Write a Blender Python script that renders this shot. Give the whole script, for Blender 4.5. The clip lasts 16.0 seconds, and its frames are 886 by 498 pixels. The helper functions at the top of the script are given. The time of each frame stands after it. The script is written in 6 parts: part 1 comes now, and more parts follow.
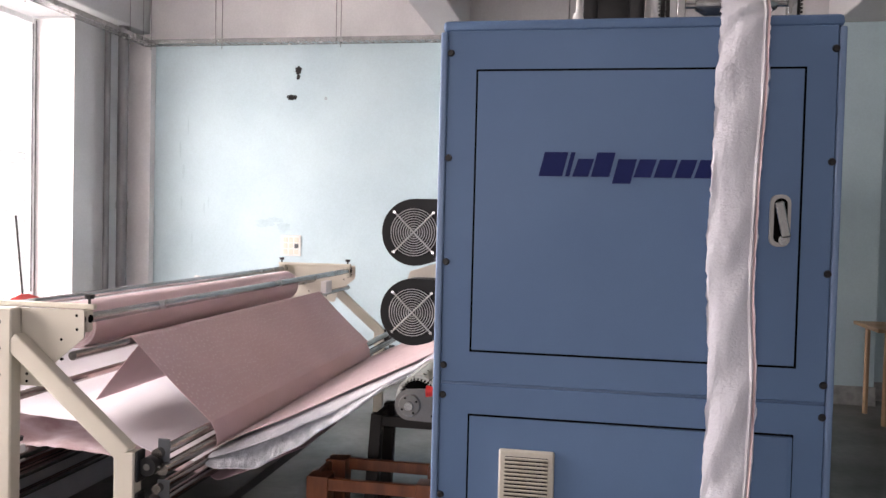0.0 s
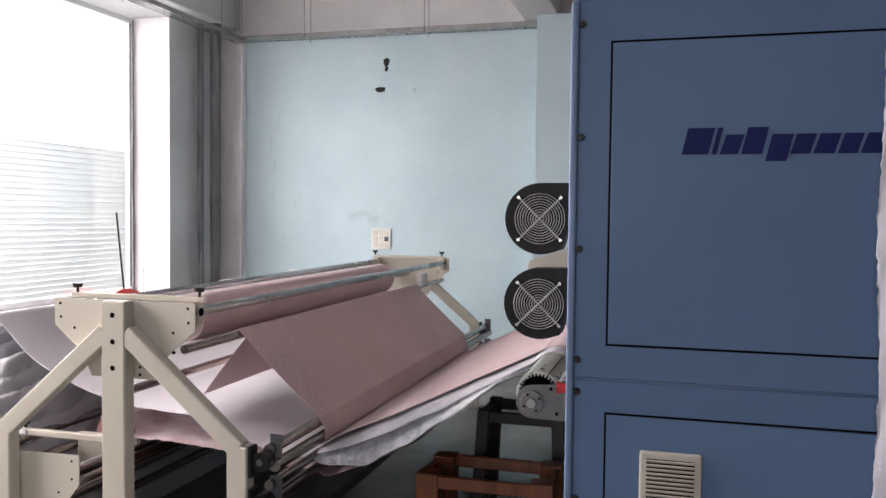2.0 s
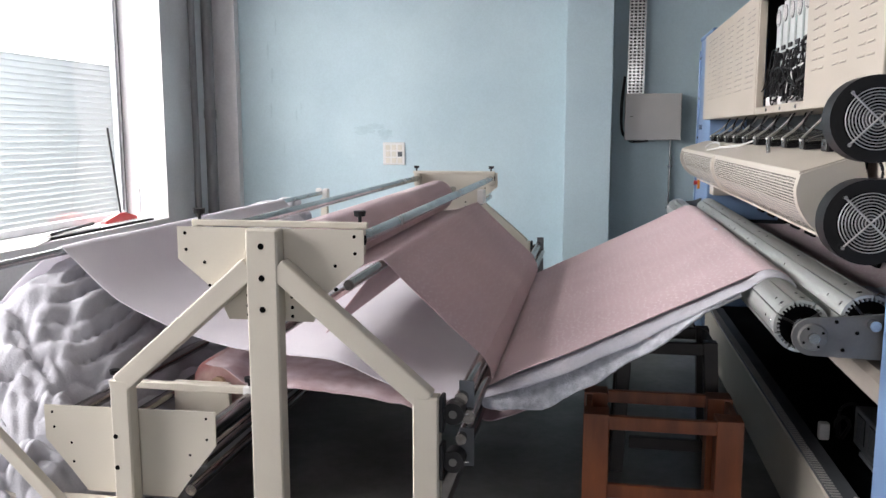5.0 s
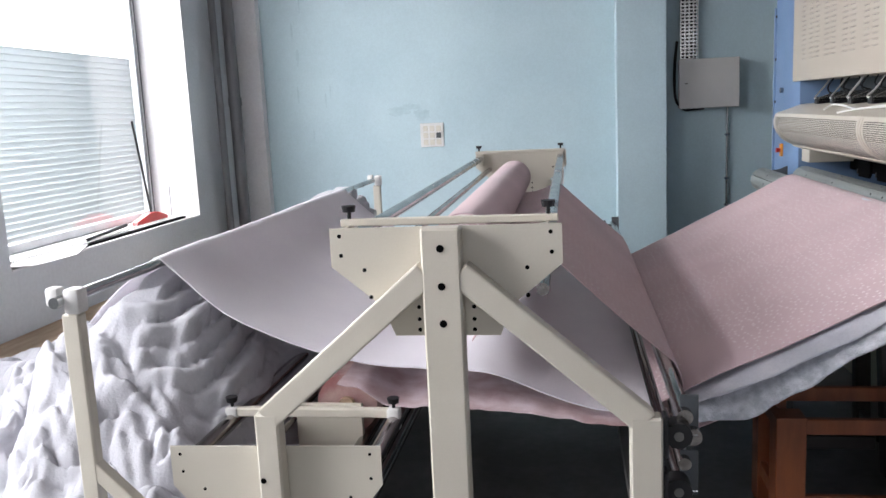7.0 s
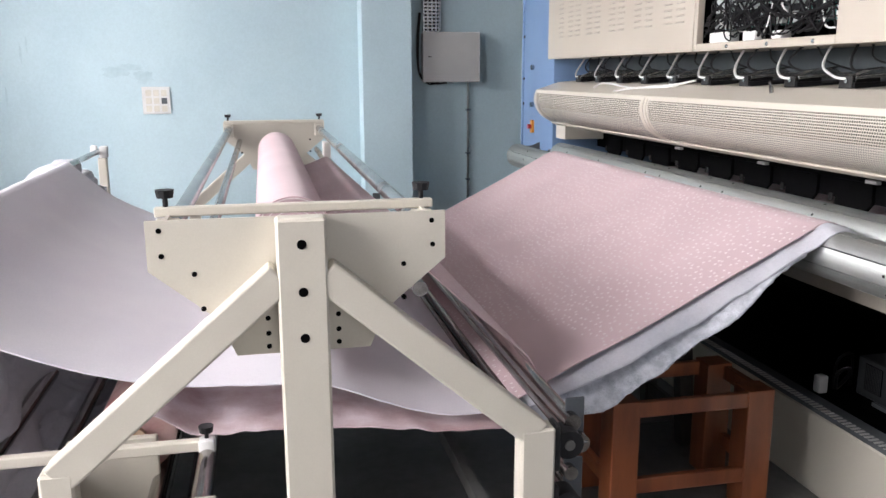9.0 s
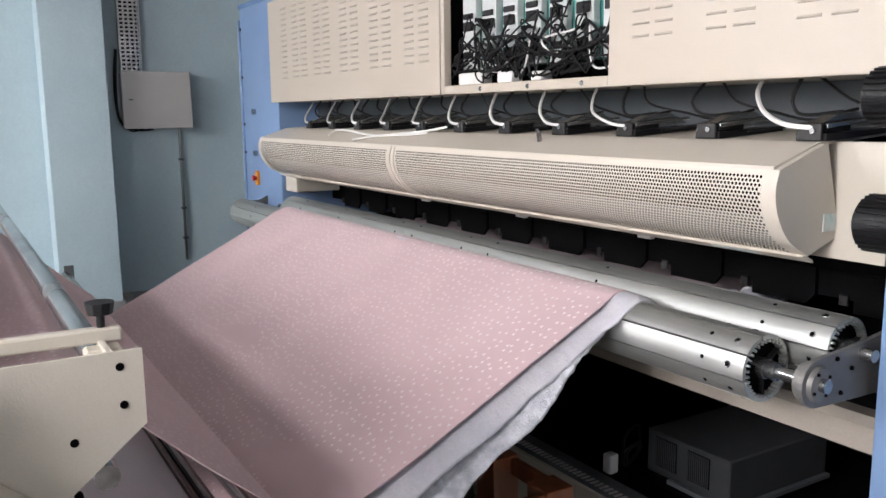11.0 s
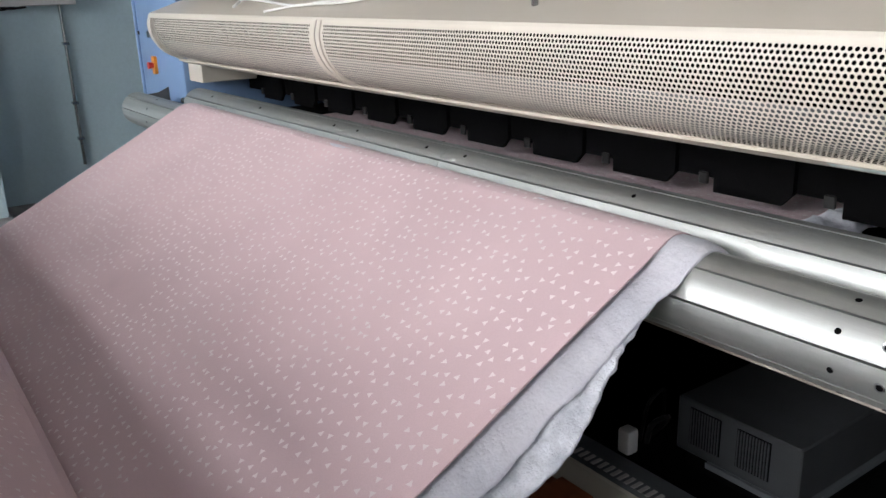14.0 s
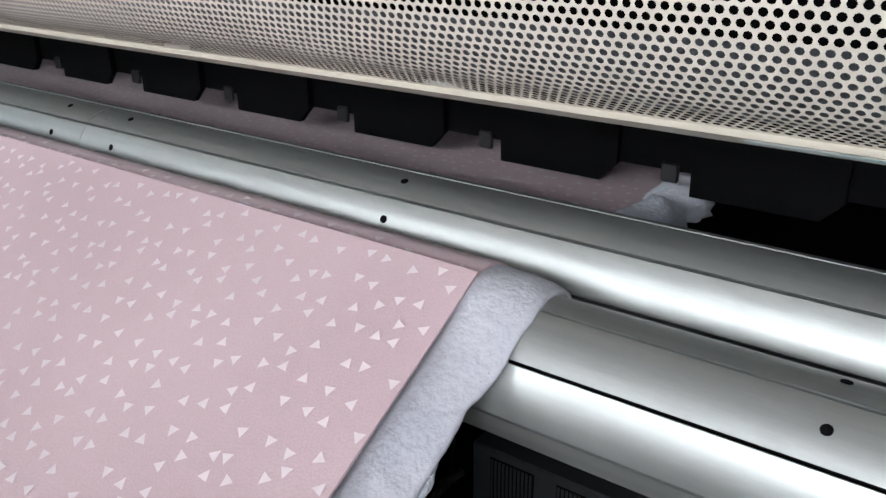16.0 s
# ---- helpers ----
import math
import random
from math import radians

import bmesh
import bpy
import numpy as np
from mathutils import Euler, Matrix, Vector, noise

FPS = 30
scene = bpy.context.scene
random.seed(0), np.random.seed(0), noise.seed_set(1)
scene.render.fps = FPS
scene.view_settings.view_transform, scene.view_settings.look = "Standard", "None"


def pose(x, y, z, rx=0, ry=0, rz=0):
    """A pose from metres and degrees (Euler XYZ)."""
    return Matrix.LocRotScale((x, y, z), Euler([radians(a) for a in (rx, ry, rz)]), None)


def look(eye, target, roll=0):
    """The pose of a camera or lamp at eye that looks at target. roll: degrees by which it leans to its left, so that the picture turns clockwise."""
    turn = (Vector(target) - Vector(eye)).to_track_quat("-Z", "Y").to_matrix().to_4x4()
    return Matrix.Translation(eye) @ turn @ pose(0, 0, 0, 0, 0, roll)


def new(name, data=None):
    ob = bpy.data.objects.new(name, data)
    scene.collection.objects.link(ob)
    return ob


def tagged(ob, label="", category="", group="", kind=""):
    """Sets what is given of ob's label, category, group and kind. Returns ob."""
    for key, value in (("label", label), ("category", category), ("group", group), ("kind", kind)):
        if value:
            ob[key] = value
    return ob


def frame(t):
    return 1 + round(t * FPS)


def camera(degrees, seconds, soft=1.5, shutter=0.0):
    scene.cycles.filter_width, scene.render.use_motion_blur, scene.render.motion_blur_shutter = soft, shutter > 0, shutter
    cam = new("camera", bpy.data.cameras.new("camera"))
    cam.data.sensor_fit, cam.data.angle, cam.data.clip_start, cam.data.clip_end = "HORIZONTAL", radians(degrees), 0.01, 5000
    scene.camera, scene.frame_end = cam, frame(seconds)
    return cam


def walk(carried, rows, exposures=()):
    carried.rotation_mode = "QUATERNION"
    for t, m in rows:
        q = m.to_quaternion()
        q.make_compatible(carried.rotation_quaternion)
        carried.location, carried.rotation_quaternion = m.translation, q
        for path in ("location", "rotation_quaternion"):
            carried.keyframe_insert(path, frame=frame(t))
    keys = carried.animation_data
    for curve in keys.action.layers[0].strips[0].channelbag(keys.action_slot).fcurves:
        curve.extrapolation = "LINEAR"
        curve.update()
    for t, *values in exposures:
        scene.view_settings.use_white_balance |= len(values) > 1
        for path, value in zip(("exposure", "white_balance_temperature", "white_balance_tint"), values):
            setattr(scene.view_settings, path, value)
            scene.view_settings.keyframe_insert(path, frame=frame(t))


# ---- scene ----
cam = camera(56.3, 16.0)
PATH = [
    (0, (-0.111, 0.64, 1.452), (-0.465, 2.607, 1.389), 1.4),
    (0.5, (-0.127, 0.626, 1.478), (-0.421, 2.604, 1.462), 1.5),
    (1, (-0.127, 0.617, 1.496), (-0.447, 2.591, 1.517), 1.3),
    (1.5, (-0.179, 0.649, 1.483), (-0.585, 2.607, 1.522), 1.2),
    (2, (-0.281, 0.753, 1.428), (-0.817, 2.678, 1.346), 0.6),
    (2.5, (-0.384, 0.858, 1.429), (-0.983, 2.758, 1.251), -0.4),
    (3, (-0.535, 0.936, 1.404), (-1.136, 2.827, 1.149), -0.4),
    (3.5, (-0.762, 0.949, 1.424), (-1.137, 2.9, 1.191), 0.5),
    (4, (-0.945, 0.963, 1.399), (-1.366, 2.903, 1.163), -0.6),
    (4.2, (-1.018, 0.967, 1.394), (-1.48, 2.897, 1.145), -0.4),
    (6.3, (-1.807, 1.178, 1.39), (-1.935, 3.148, 1.068), 0.9),
    (6.5, (-1.869, 1.214, 1.387), (-2.041, 3.179, 1.057), 0.3),
    (7, (-2.03, 1.342, 1.388), (-2.337, 3.291, 1.059), -2.7),
    (7.5, (-2.182, 1.436, 1.364), (-2.551, 3.363, 0.978), -2.4),
    (8, (-2.378, 1.51, 1.37), (-2.616, 3.44, 0.903), -0.5),
    (8.5, (-2.478, 1.599, 1.377), (-2.463, 3.545, 0.913), 0.6),
    (9, (-2.445, 1.76, 1.377), (-2.035, 3.674, 0.963), -0.2),
    (9.5, (-2.36, 1.953, 1.422), (-1.615, 3.788, 1.141), -1.9),
    (10, (-2.323, 2.141, 1.402), (-1.391, 3.886, 1.111), -0.4),
    (10.2, (-2.329, 2.199, 1.397), (-1.304, 3.888, 1.087), -0.6),
    (12.3, (-2.106, 2.65, 1.394), (-1.107, 4.346, 1.039), -0.5),
    (12.5, (-2.094, 2.699, 1.389), (-1.088, 4.385, 1.01), -0.4),
    (13, (-2.07, 2.861, 1.37), (-0.941, 4.454, 0.939), -0.6),
    (13.5, (-1.987, 2.983, 1.346), (-0.804, 4.488, 0.766), -0.8),
    (14, (-1.879, 3.1, 1.353), (-0.782, 4.658, 0.746), -1.8),
    (14.5, (-1.751, 3.193, 1.337), (-0.683, 4.764, 0.71), -2.1),
    (15, (-1.647, 3.301, 1.302), (-0.533, 4.806, 0.598), -1.5),
    (15.2, (-1.593, 3.371, 1.297), (-0.399, 4.797, 0.562), -1.0),
    (15.5, (-1.481, 3.475, 1.282), (-0.132, 4.752, 0.541), -0.6),
    (16, (-1.366, 3.595, 1.265), (0.12, 4.683, 0.484), -0.6),
]
# seconds, stops, kelvin, tint
EXPOSURES = [(0.0, 0.25, 7300, 22), (1.0, 0.06, 7200, 21), (1.5, -0.26, 7100, 20), (2.0, -0.30, 7000, 18), (3.5, -0.26, 6900, 16), (4.2, -0.28, 6800, 15), (6.5, -0.4, 6500, 13), (8.0, -0.45, 6350, 12), (9.0, -0.12, 6600, 14), (9.5, -0.22, 6700, 15), (10.2, -0.28, 6700, 15), (12.5, -0.31, 6600, 13), (14.0, -0.34, 6500, 11), (15.0, -0.42, 6450, 10), (16.0, -0.5, 6200, 9)]
walk(cam, [(t, look(eye, target, roll)) for t, eye, target, roll in PATH], EXPOSURES)

# ---- world, sun and large lights ----
world = bpy.data.worlds.new("sky")
scene.world = world
world.use_nodes = True
wn = world.node_tree.nodes
sky = wn.new("ShaderNodeTexSky")
sky.sky_type = "NISHITA"
sky.sun_disc = False
sky.sun_elevation, sky.sun_rotation = radians(48), radians(75)
world.node_tree.links.new(sky.outputs["Color"], wn["Background"].inputs["Color"])
wn["Background"].inputs["Strength"].default_value = 0.13

sun = new("sun", bpy.data.lights.new("sun", "SUN"))
sun.data.energy, sun.data.angle, sun.data.color = 5.0, radians(4), (1.0, 0.96, 0.9)
sun.matrix_world = look((6, 2, 12), (0, 5, 0))


def window_light(name, centre, toward, width, height, watts, tint=(0.97, 0.97, 1.0)):
    """Area lamp standing in for sky light through an opening, seen or assumed."""
    lamp = new(name, bpy.data.lights.new(name, "AREA"))
    lamp.data.shape, lamp.data.size, lamp.data.size_y = "RECTANGLE", width, height
    lamp.data.energy, lamp.data.color = watts, tint
    lamp.matrix_world = look(centre, toward)
    return lamp


window_light("bright_sky_over_fence", (-8.7, 7.5, 4.6), (0, 7.5, 4.0), 15.0, 4.4, 3900)
# fill lamp at an unseen window, added to brighten the hall
window_light("unseen_window_fill", (-5.62, 2.6, 1.95), (0, 2.6, 1.2), 2.4, 2.6, 112)
# fill lamp behind the camera; its opening is unseen and added
window_light("rear_fill_light", (-1.5, -4.85, 1.9), (-1.5, 3, 1.4), 4.0, 2.6, 105)

# ---- materials ----


def ramp_mix(nt, fac, a, b):
    m = nt.nodes.new("ShaderNodeMix")
    m.data_type = "RGBA"
    m.inputs["A"].default_value, m.inputs["B"].default_value = (*a, 1), (*b, 1)
    nt.links.new(fac, m.inputs["Factor"])
    return m.outputs["Result"]


def noise_out(nt, vec, scale, detail=4.0, lo=0.35, hi=0.65, stretch=None):
    if stretch:
        mp = nt.nodes.new("ShaderNodeMapping")
        mp.inputs["Scale"].default_value = stretch
        nt.links.new(vec, mp.inputs["Vector"])
        vec = mp.outputs["Vector"]
    n = nt.nodes.new("ShaderNodeTexNoise")
    n.inputs["Scale"].default_value, n.inputs["Detail"].default_value = scale, detail
    nt.links.new(vec, n.inputs["Vector"])
    r = nt.nodes.new("ShaderNodeMapRange")
    r.inputs["From Min"].default_value, r.inputs["From Max"].default_value = lo, hi
    nt.links.new(n.outputs["Fac"], r.inputs["Value"])
    return r.outputs["Result"], n.outputs["Fac"]


def material(name, base, dark=None, rough=0.5, metal=0.0, scale=3.0, fine=90.0, bump=0.05, amount=1.0,
             stretch=None, sheen=0.0, coat=0.0, fine_tint=0.12, rough_var=0.12, aniso=0.0, spec=0.5, through_light=0.0):
    """A surface with two scales of variation: broad stains and fine grain."""
    m = bpy.data.materials.new(name)
    m.use_nodes = True
    nt = m.node_tree
    b = nt.nodes["Principled BSDF"]
    tc = nt.nodes.new("ShaderNodeTexCoord").outputs["Object"]
    dark = dark or tuple(c * 0.86 for c in base)
    broad, raw = noise_out(nt, tc, scale, 5.0, stretch=stretch)
    col = ramp_mix(nt, broad, base, dark)
    grain, graw = noise_out(nt, tc, fine, 3.0, stretch=stretch)
    mx = nt.nodes.new("ShaderNodeMix")
    mx.data_type, mx.blend_type = "RGBA", "MULTIPLY"
    sc = nt.nodes.new("ShaderNodeMath")
    sc.operation = "MULTIPLY"
    sc.inputs[1].default_value = fine_tint
    nt.links.new(grain, sc.inputs[0])
    nt.links.new(sc.outputs[0], mx.inputs["Factor"])
    nt.links.new(col, mx.inputs["A"])
    mx.inputs["B"].default_value = (0.45, 0.45, 0.45, 1)
    nt.links.new(mx.outputs["Result"], b.inputs["Base Color"])
    rr = nt.nodes.new("ShaderNodeMapRange")
    rr.inputs["To Min"].default_value, rr.inputs["To Max"].default_value = max(0.02, rough - rough_var), min(1.0, rough + rough_var)
    nt.links.new(raw, rr.inputs["Value"])
    nt.links.new(rr.outputs["Result"], b.inputs["Roughness"])
    b.inputs["Metallic"].default_value = metal
    b.inputs["Coat Weight"].default_value = coat
    b.inputs["Sheen Weight"].default_value = sheen
    b.inputs["Anisotropic"].default_value = aniso
    b.inputs["Specular IOR Level"].default_value = spec
    if through_light:
        tl = nt.nodes.new("ShaderNodeBsdfTranslucent")
        nt.links.new(mx.outputs["Result"], tl.inputs["Color"])
        ms = nt.nodes.new("ShaderNodeMixShader")
        ms.inputs["Fac"].default_value = through_light
        nt.links.new(b.outputs["BSDF"], ms.inputs[1])
        nt.links.new(tl.outputs["BSDF"], ms.inputs[2])
        nt.links.new(ms.outputs["Shader"], nt.nodes["Material Output"].inputs["Surface"])
    if bump:
        bp = nt.nodes.new("ShaderNodeBump")
        bp.inputs["Strength"].default_value, bp.inputs["Distance"].default_value = bump, 0.01
        nt.links.new(graw, bp.inputs["Height"])
        nt.links.new(bp.outputs["Normal"], b.inputs["Normal"])
    return m


BLUE_WALL = material("pale_blue_wall_paint", (0.475, 0.605, 0.645), (0.43, 0.555, 0.60), 0.75, scale=1.3, fine=60, bump=0.08, fine_tint=0.1)
WHITE_WALL = material("white_wall_paint", (0.72, 0.71, 0.71), (0.62, 0.61, 0.62), 0.8, scale=1.6, fine=50, bump=0.08)
GREY_WALL = material("soiled_white_paint", (0.58, 0.60, 0.61), (0.49, 0.505, 0.515), 0.8, scale=1.1, fine=40, bump=0.08)
CEILING = material("ceiling_paint", (0.74, 0.71, 0.71), (0.66, 0.63, 0.64), 0.9, scale=0.8, fine=40, bump=0.05)
FLOOR = material("stone_slab_floor", (0.16, 0.159, 0.15), (0.095, 0.095, 0.09), 0.42, scale=2.4, fine=24, bump=0.05, fine_tint=0.35)
SKIRT = material("speckled_skirting_stone", (0.34, 0.34, 0.33), (0.22, 0.22, 0.22), 0.45, scale=14, fine=80, bump=0.02)
BLUE = material("blue_powder_coat", (0.112, 0.198, 0.345), (0.100, 0.180, 0.318), 0.5, scale=1.5, fine=350, bump=0.06, fine_tint=0.06, spec=0.35)
BLUE_LIGHT = material("light_blue_powder_coat", (0.158, 0.252, 0.41), (0.145, 0.232, 0.385), 0.42, scale=1.5, fine=350, bump=0.06, fine_tint=0.06)
NAVY = material("navy_print", (0.012, 0.02, 0.11), (0.011, 0.018, 0.10), 0.6, bump=0, spec=0.15)
CREAM = material("cream_powder_coat", (0.60, 0.56, 0.475), (0.55, 0.51, 0.43), 0.42, scale=2, fine=300, bump=0.05, fine_tint=0.06)
CREAM_SHEET = material("cream_sheet_metal", (0.535, 0.492, 0.42), (0.50, 0.46, 0.39), 0.36, scale=1.2, fine=300, bump=0.04, fine_tint=0.05)
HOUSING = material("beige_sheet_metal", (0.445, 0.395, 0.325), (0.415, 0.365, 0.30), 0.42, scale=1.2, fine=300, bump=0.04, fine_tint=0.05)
# taupe paint, darkened further for the shade of the rollers above
BEAM = material("shaded_taupe_paint", (0.31, 0.275, 0.235), (0.25, 0.22, 0.19), 0.5, scale=3, fine=120, bump=0.05)
ALU = material("extruded_aluminium", (0.52, 0.535, 0.51), (0.44, 0.455, 0.435), 0.47, 0.9, scale=5, fine=200, bump=0.03, stretch=(8, 0.4, 8))
STEEL = material("galvanised_steel", (0.50, 0.51, 0.51), (0.36, 0.37, 0.37), 0.24, 0.95, scale=6, fine=90, bump=0.03)
DARK_STEEL = material("oily_dark_steel", (0.05, 0.048, 0.048), (0.025, 0.025, 0.025), 0.4, 0.7, scale=8, fine=80, bump=0.05)
TUBE_STEEL = material("scuffed_steel_tube", (0.46, 0.43, 0.41), (0.26, 0.24, 0.225), 0.20, 1.0, scale=9, fine=120, bump=0.04, stretch=(6, 0.6, 6))
BLACK = material("black_plastic", (0.018, 0.018, 0.02), (0.012, 0.012, 0.013), 0.45, scale=6, fine=200, bump=0.04, spec=0.3)
SATIN_BLACK = material("black_painted_casing", (0.009, 0.009, 0.010), (0.006, 0.006, 0.007), 0.42, scale=4, fine=240, bump=0.05, spec=0.25)
# near-black: shade painted into gaps, recesses and interiors; also some black parts
DARK = material("black_parts_and_shade", (0.0025, 0.0025, 0.003), (0.002, 0.002, 0.002), 0.75, scale=5, fine=60, bump=0.1, spec=0.04)
RUBBER = material("rubber_cable", (0.009, 0.009, 0.010), rough=0.5, bump=0, spec=0.25)
WHITE_PLASTIC = material("white_plastic", (0.72, 0.71, 0.69), (0.66, 0.65, 0.63), 0.4, scale=9, fine=120, bump=0.02)
VENT_WHITE = material("aged_white_plastic", (0.66, 0.62, 0.54), (0.60, 0.56, 0.48), 0.45, scale=9, fine=120, bump=0.02)
PINK = material("dusty_pink_cotton", (0.66, 0.495, 0.51), (0.60, 0.445, 0.462), 0.85, scale=2.5, fine=420, bump=0.12, sheen=0.2, fine_tint=0.1, through_light=0.14, spec=0.2)
PRINT = material("white_print", (0.82, 0.725, 0.72), rough=0.8, bump=0)
BATTING = material("polyester_batting", (0.72, 0.735, 0.785), (0.62, 0.64, 0.70), 0.95, scale=7, fine=140, bump=0.35, sheen=0.3, fine_tint=0.1, through_light=0.35, spec=0.1)
# warmer than the plain batting: the pink cloth's bounce is mixed in
WADDING = material("quilt_wadding", (0.75, 0.74, 0.785), (0.63, 0.635, 0.69), 0.95, scale=7, fine=140, bump=0.35, sheen=0.3, fine_tint=0.1, through_light=0.35, spec=0.1)
GREY_FLUFF = material("grey_batting_edge", (0.62, 0.635, 0.675), (0.40, 0.42, 0.46), 0.95, scale=30, fine=160, bump=0.5, sheen=0.3)
LINING = material("white_lining_web", (0.90, 0.885, 0.91), (0.86, 0.84, 0.88), 0.9, scale=3, fine=260, bump=0.12, sheen=0.2, through_light=0.36, spec=0.15)
ROSE = material("rose_brocade", (0.50, 0.24, 0.23), (0.68, 0.50, 0.46), 0.5, scale=9, fine=160, bump=0.12, sheen=0.2, through_light=0.45, spec=0.15)
ROSE_PALE = material("pale_rose_brocade", (0.50, 0.33, 0.33), (0.74, 0.63, 0.65), 0.7, scale=7, fine=160, bump=0.12, sheen=0.2, through_light=0.2, spec=0.15)
ROSE_BACK = material("rose_cloth_reverse", (0.60, 0.45, 0.48), (0.64, 0.49, 0.51), 0.85, scale=6, fine=220, bump=0.15, through_light=0.45, spec=0.15)
WOOD = material("varnished_red_wood", (0.27, 0.082, 0.030), (0.17, 0.048, 0.02), 0.35, scale=5, fine=60, bump=0.06, stretch=(3, 3, 0.5), coat=0.3)
DARK_WOOD = material("black_stained_wood", (0.028, 0.022, 0.02), (0.018, 0.014, 0.013), 0.45, scale=6, fine=70, bump=0.06)
BOARD = material("plywood_board", (0.50, 0.37, 0.25), (0.38, 0.27, 0.18), 0.65, scale=5, fine=50, bump=0.06, stretch=(4, 0.5, 4))
TABLE_WOOD = material("light_brown_tabletop", (0.42, 0.27, 0.16), (0.34, 0.21, 0.12), 0.5, scale=4, fine=50, bump=0.04)
RED = material("red_plastic", (0.65, 0.04, 0.035), (0.55, 0.03, 0.03), 0.35, bump=0)
ORANGE = material("orange_plastic", (0.80, 0.28, 0.02), (0.72, 0.24, 0.02), 0.4, bump=0)
YELLOW = material("yellow_rubber_roll", (0.60, 0.47, 0.02), (0.50, 0.38, 0.02), 0.5, scale=9, bump=0.05)
GREEN = material("teal_driver_case", (0.02, 0.25, 0.22), (0.02, 0.21, 0.19), 0.4, bump=0.02)
DRIVER = material("light_grey_driver_face", (0.55, 0.58, 0.56), (0.48, 0.51, 0.50), 0.45, bump=0.02)
PVC = material("white_window_profile", (0.70, 0.71, 0.72), (0.60, 0.61, 0.62), 0.4, scale=5, bump=0.02)
GASKET = material("grey_gasket", (0.10, 0.105, 0.11), rough=0.6, bump=0)
GREY_BOX = material("grey_painted_case", (0.10, 0.11, 0.12), (0.08, 0.088, 0.095), 0.45, scale=4, fine=200, bump=0.05)
ENCLOSURE = material("light_grey_enclosure", (0.48, 0.47, 0.45), (0.43, 0.42, 0.41), 0.5, scale=2.5, fine=260, bump=0.03)
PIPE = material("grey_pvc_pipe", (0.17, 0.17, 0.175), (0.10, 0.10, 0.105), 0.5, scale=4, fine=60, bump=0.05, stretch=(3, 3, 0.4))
CHIP = material("dark_hole_plaster", (0.012, 0.012, 0.012), rough=0.95, bump=0.1)
SMUDGE = material("damp_smudged_paint", (0.44, 0.565, 0.605), (0.38, 0.50, 0.55), 0.8, scale=7, fine=30, bump=0.1)
SCUFF = material("scuffed_bare_plaster", (0.40, 0.47, 0.50), (0.30, 0.34, 0.36), 0.85, scale=30, fine=80, bump=0.2)
OUTSIDE = material("corrugated_white_sheet", (0.88, 0.90, 0.91), (0.84, 0.865, 0.88), 0.5, scale=1.5, fine=20, bump=0.02)
SEAL = material("silver_sticker", (0.45, 0.62, 0.60), (0.62, 0.60, 0.58), 0.3, scale=40, bump=0)
ARM = material("machined_grey_steel", (0.17, 0.168, 0.16), (0.12, 0.118, 0.112), 0.48, 0.35, scale=6, fine=120, bump=0.04)
STRIP = material("soft_white_trimming", (0.86, 0.86, 0.92), (0.79, 0.785, 0.85), 0.95, scale=9, fine=160, bump=0.3, sheen=0.3, fine_tint=0.06, through_light=0.2, spec=0.1)
HEAP = material("crumpled_batting", (0.52, 0.52, 0.55), (0.49, 0.49, 0.525), 0.95, scale=9, fine=110, bump=0.3, sheen=0.25, fine_tint=0.08, through_light=0.1, spec=0.1)
WIRE = material("zinc_coated_wire", (0.56, 0.55, 0.53), (0.46, 0.45, 0.43), 0.45, 0.4, scale=20, fine=200, bump=0.02)
RAIL = material("dark_teal_grey_rail", (0.055, 0.068, 0.075), (0.035, 0.042, 0.048), 0.5, scale=3, fine=80, bump=0.04)
CASE = material("dark_painted_case", (0.040, 0.043, 0.046), (0.03, 0.032, 0.034), 0.5, scale=4, fine=200, bump=0.05, spec=0.3)
GROUND = material("outside_ground", (0.30, 0.29, 0.27), (0.22, 0.21, 0.2), 0.9, scale=1.5, fine=12, bump=0.2)

GLASS = bpy.data.materials.new("clear_glass")
GLASS.use_nodes = True
gb = GLASS.node_tree.nodes["Principled BSDF"]
gb.inputs["Base Color"].default_value = (0.95, 0.98, 0.97, 1)
gb.inputs["Roughness"].default_value = 0.02
gb.inputs["Transmission Weight"].default_value = 1.0
gb.inputs["IOR"].default_value = 1.45

# ---- building helpers ----


def bmn():
    return bmesh.new()


def bx(bm, x0, x1, y0, y1, z0, z1, bev=0.0, seg=1):
    vs = bmesh.ops.create_cube(bm, size=1.0, matrix=Matrix.LocRotScale(((x0 + x1) / 2, (y0 + y1) / 2, (z0 + z1) / 2), None, (abs(x1 - x0), abs(y1 - y0), abs(z1 - z0))))["verts"]
    if bev:
        es = list({e for v in vs for e in v.link_edges})
        bmesh.ops.bevel(bm, geom=es, offset=bev, segments=seg, affect="EDGES", profile=0.5)
    return bm


def rod(bm, p, q, r, seg=16, r2=None, caps=True):
    p, q = Vector(p), Vector(q)
    d = q - p
    m = Matrix.Translation((p + q) / 2) @ d.to_track_quat("Z", "Y").to_matrix().to_4x4()
    bmesh.ops.create_cone(bm, cap_ends=caps, segments=seg, radius1=r, radius2=r if r2 is None else r2, depth=d.length, matrix=m)
    return bm


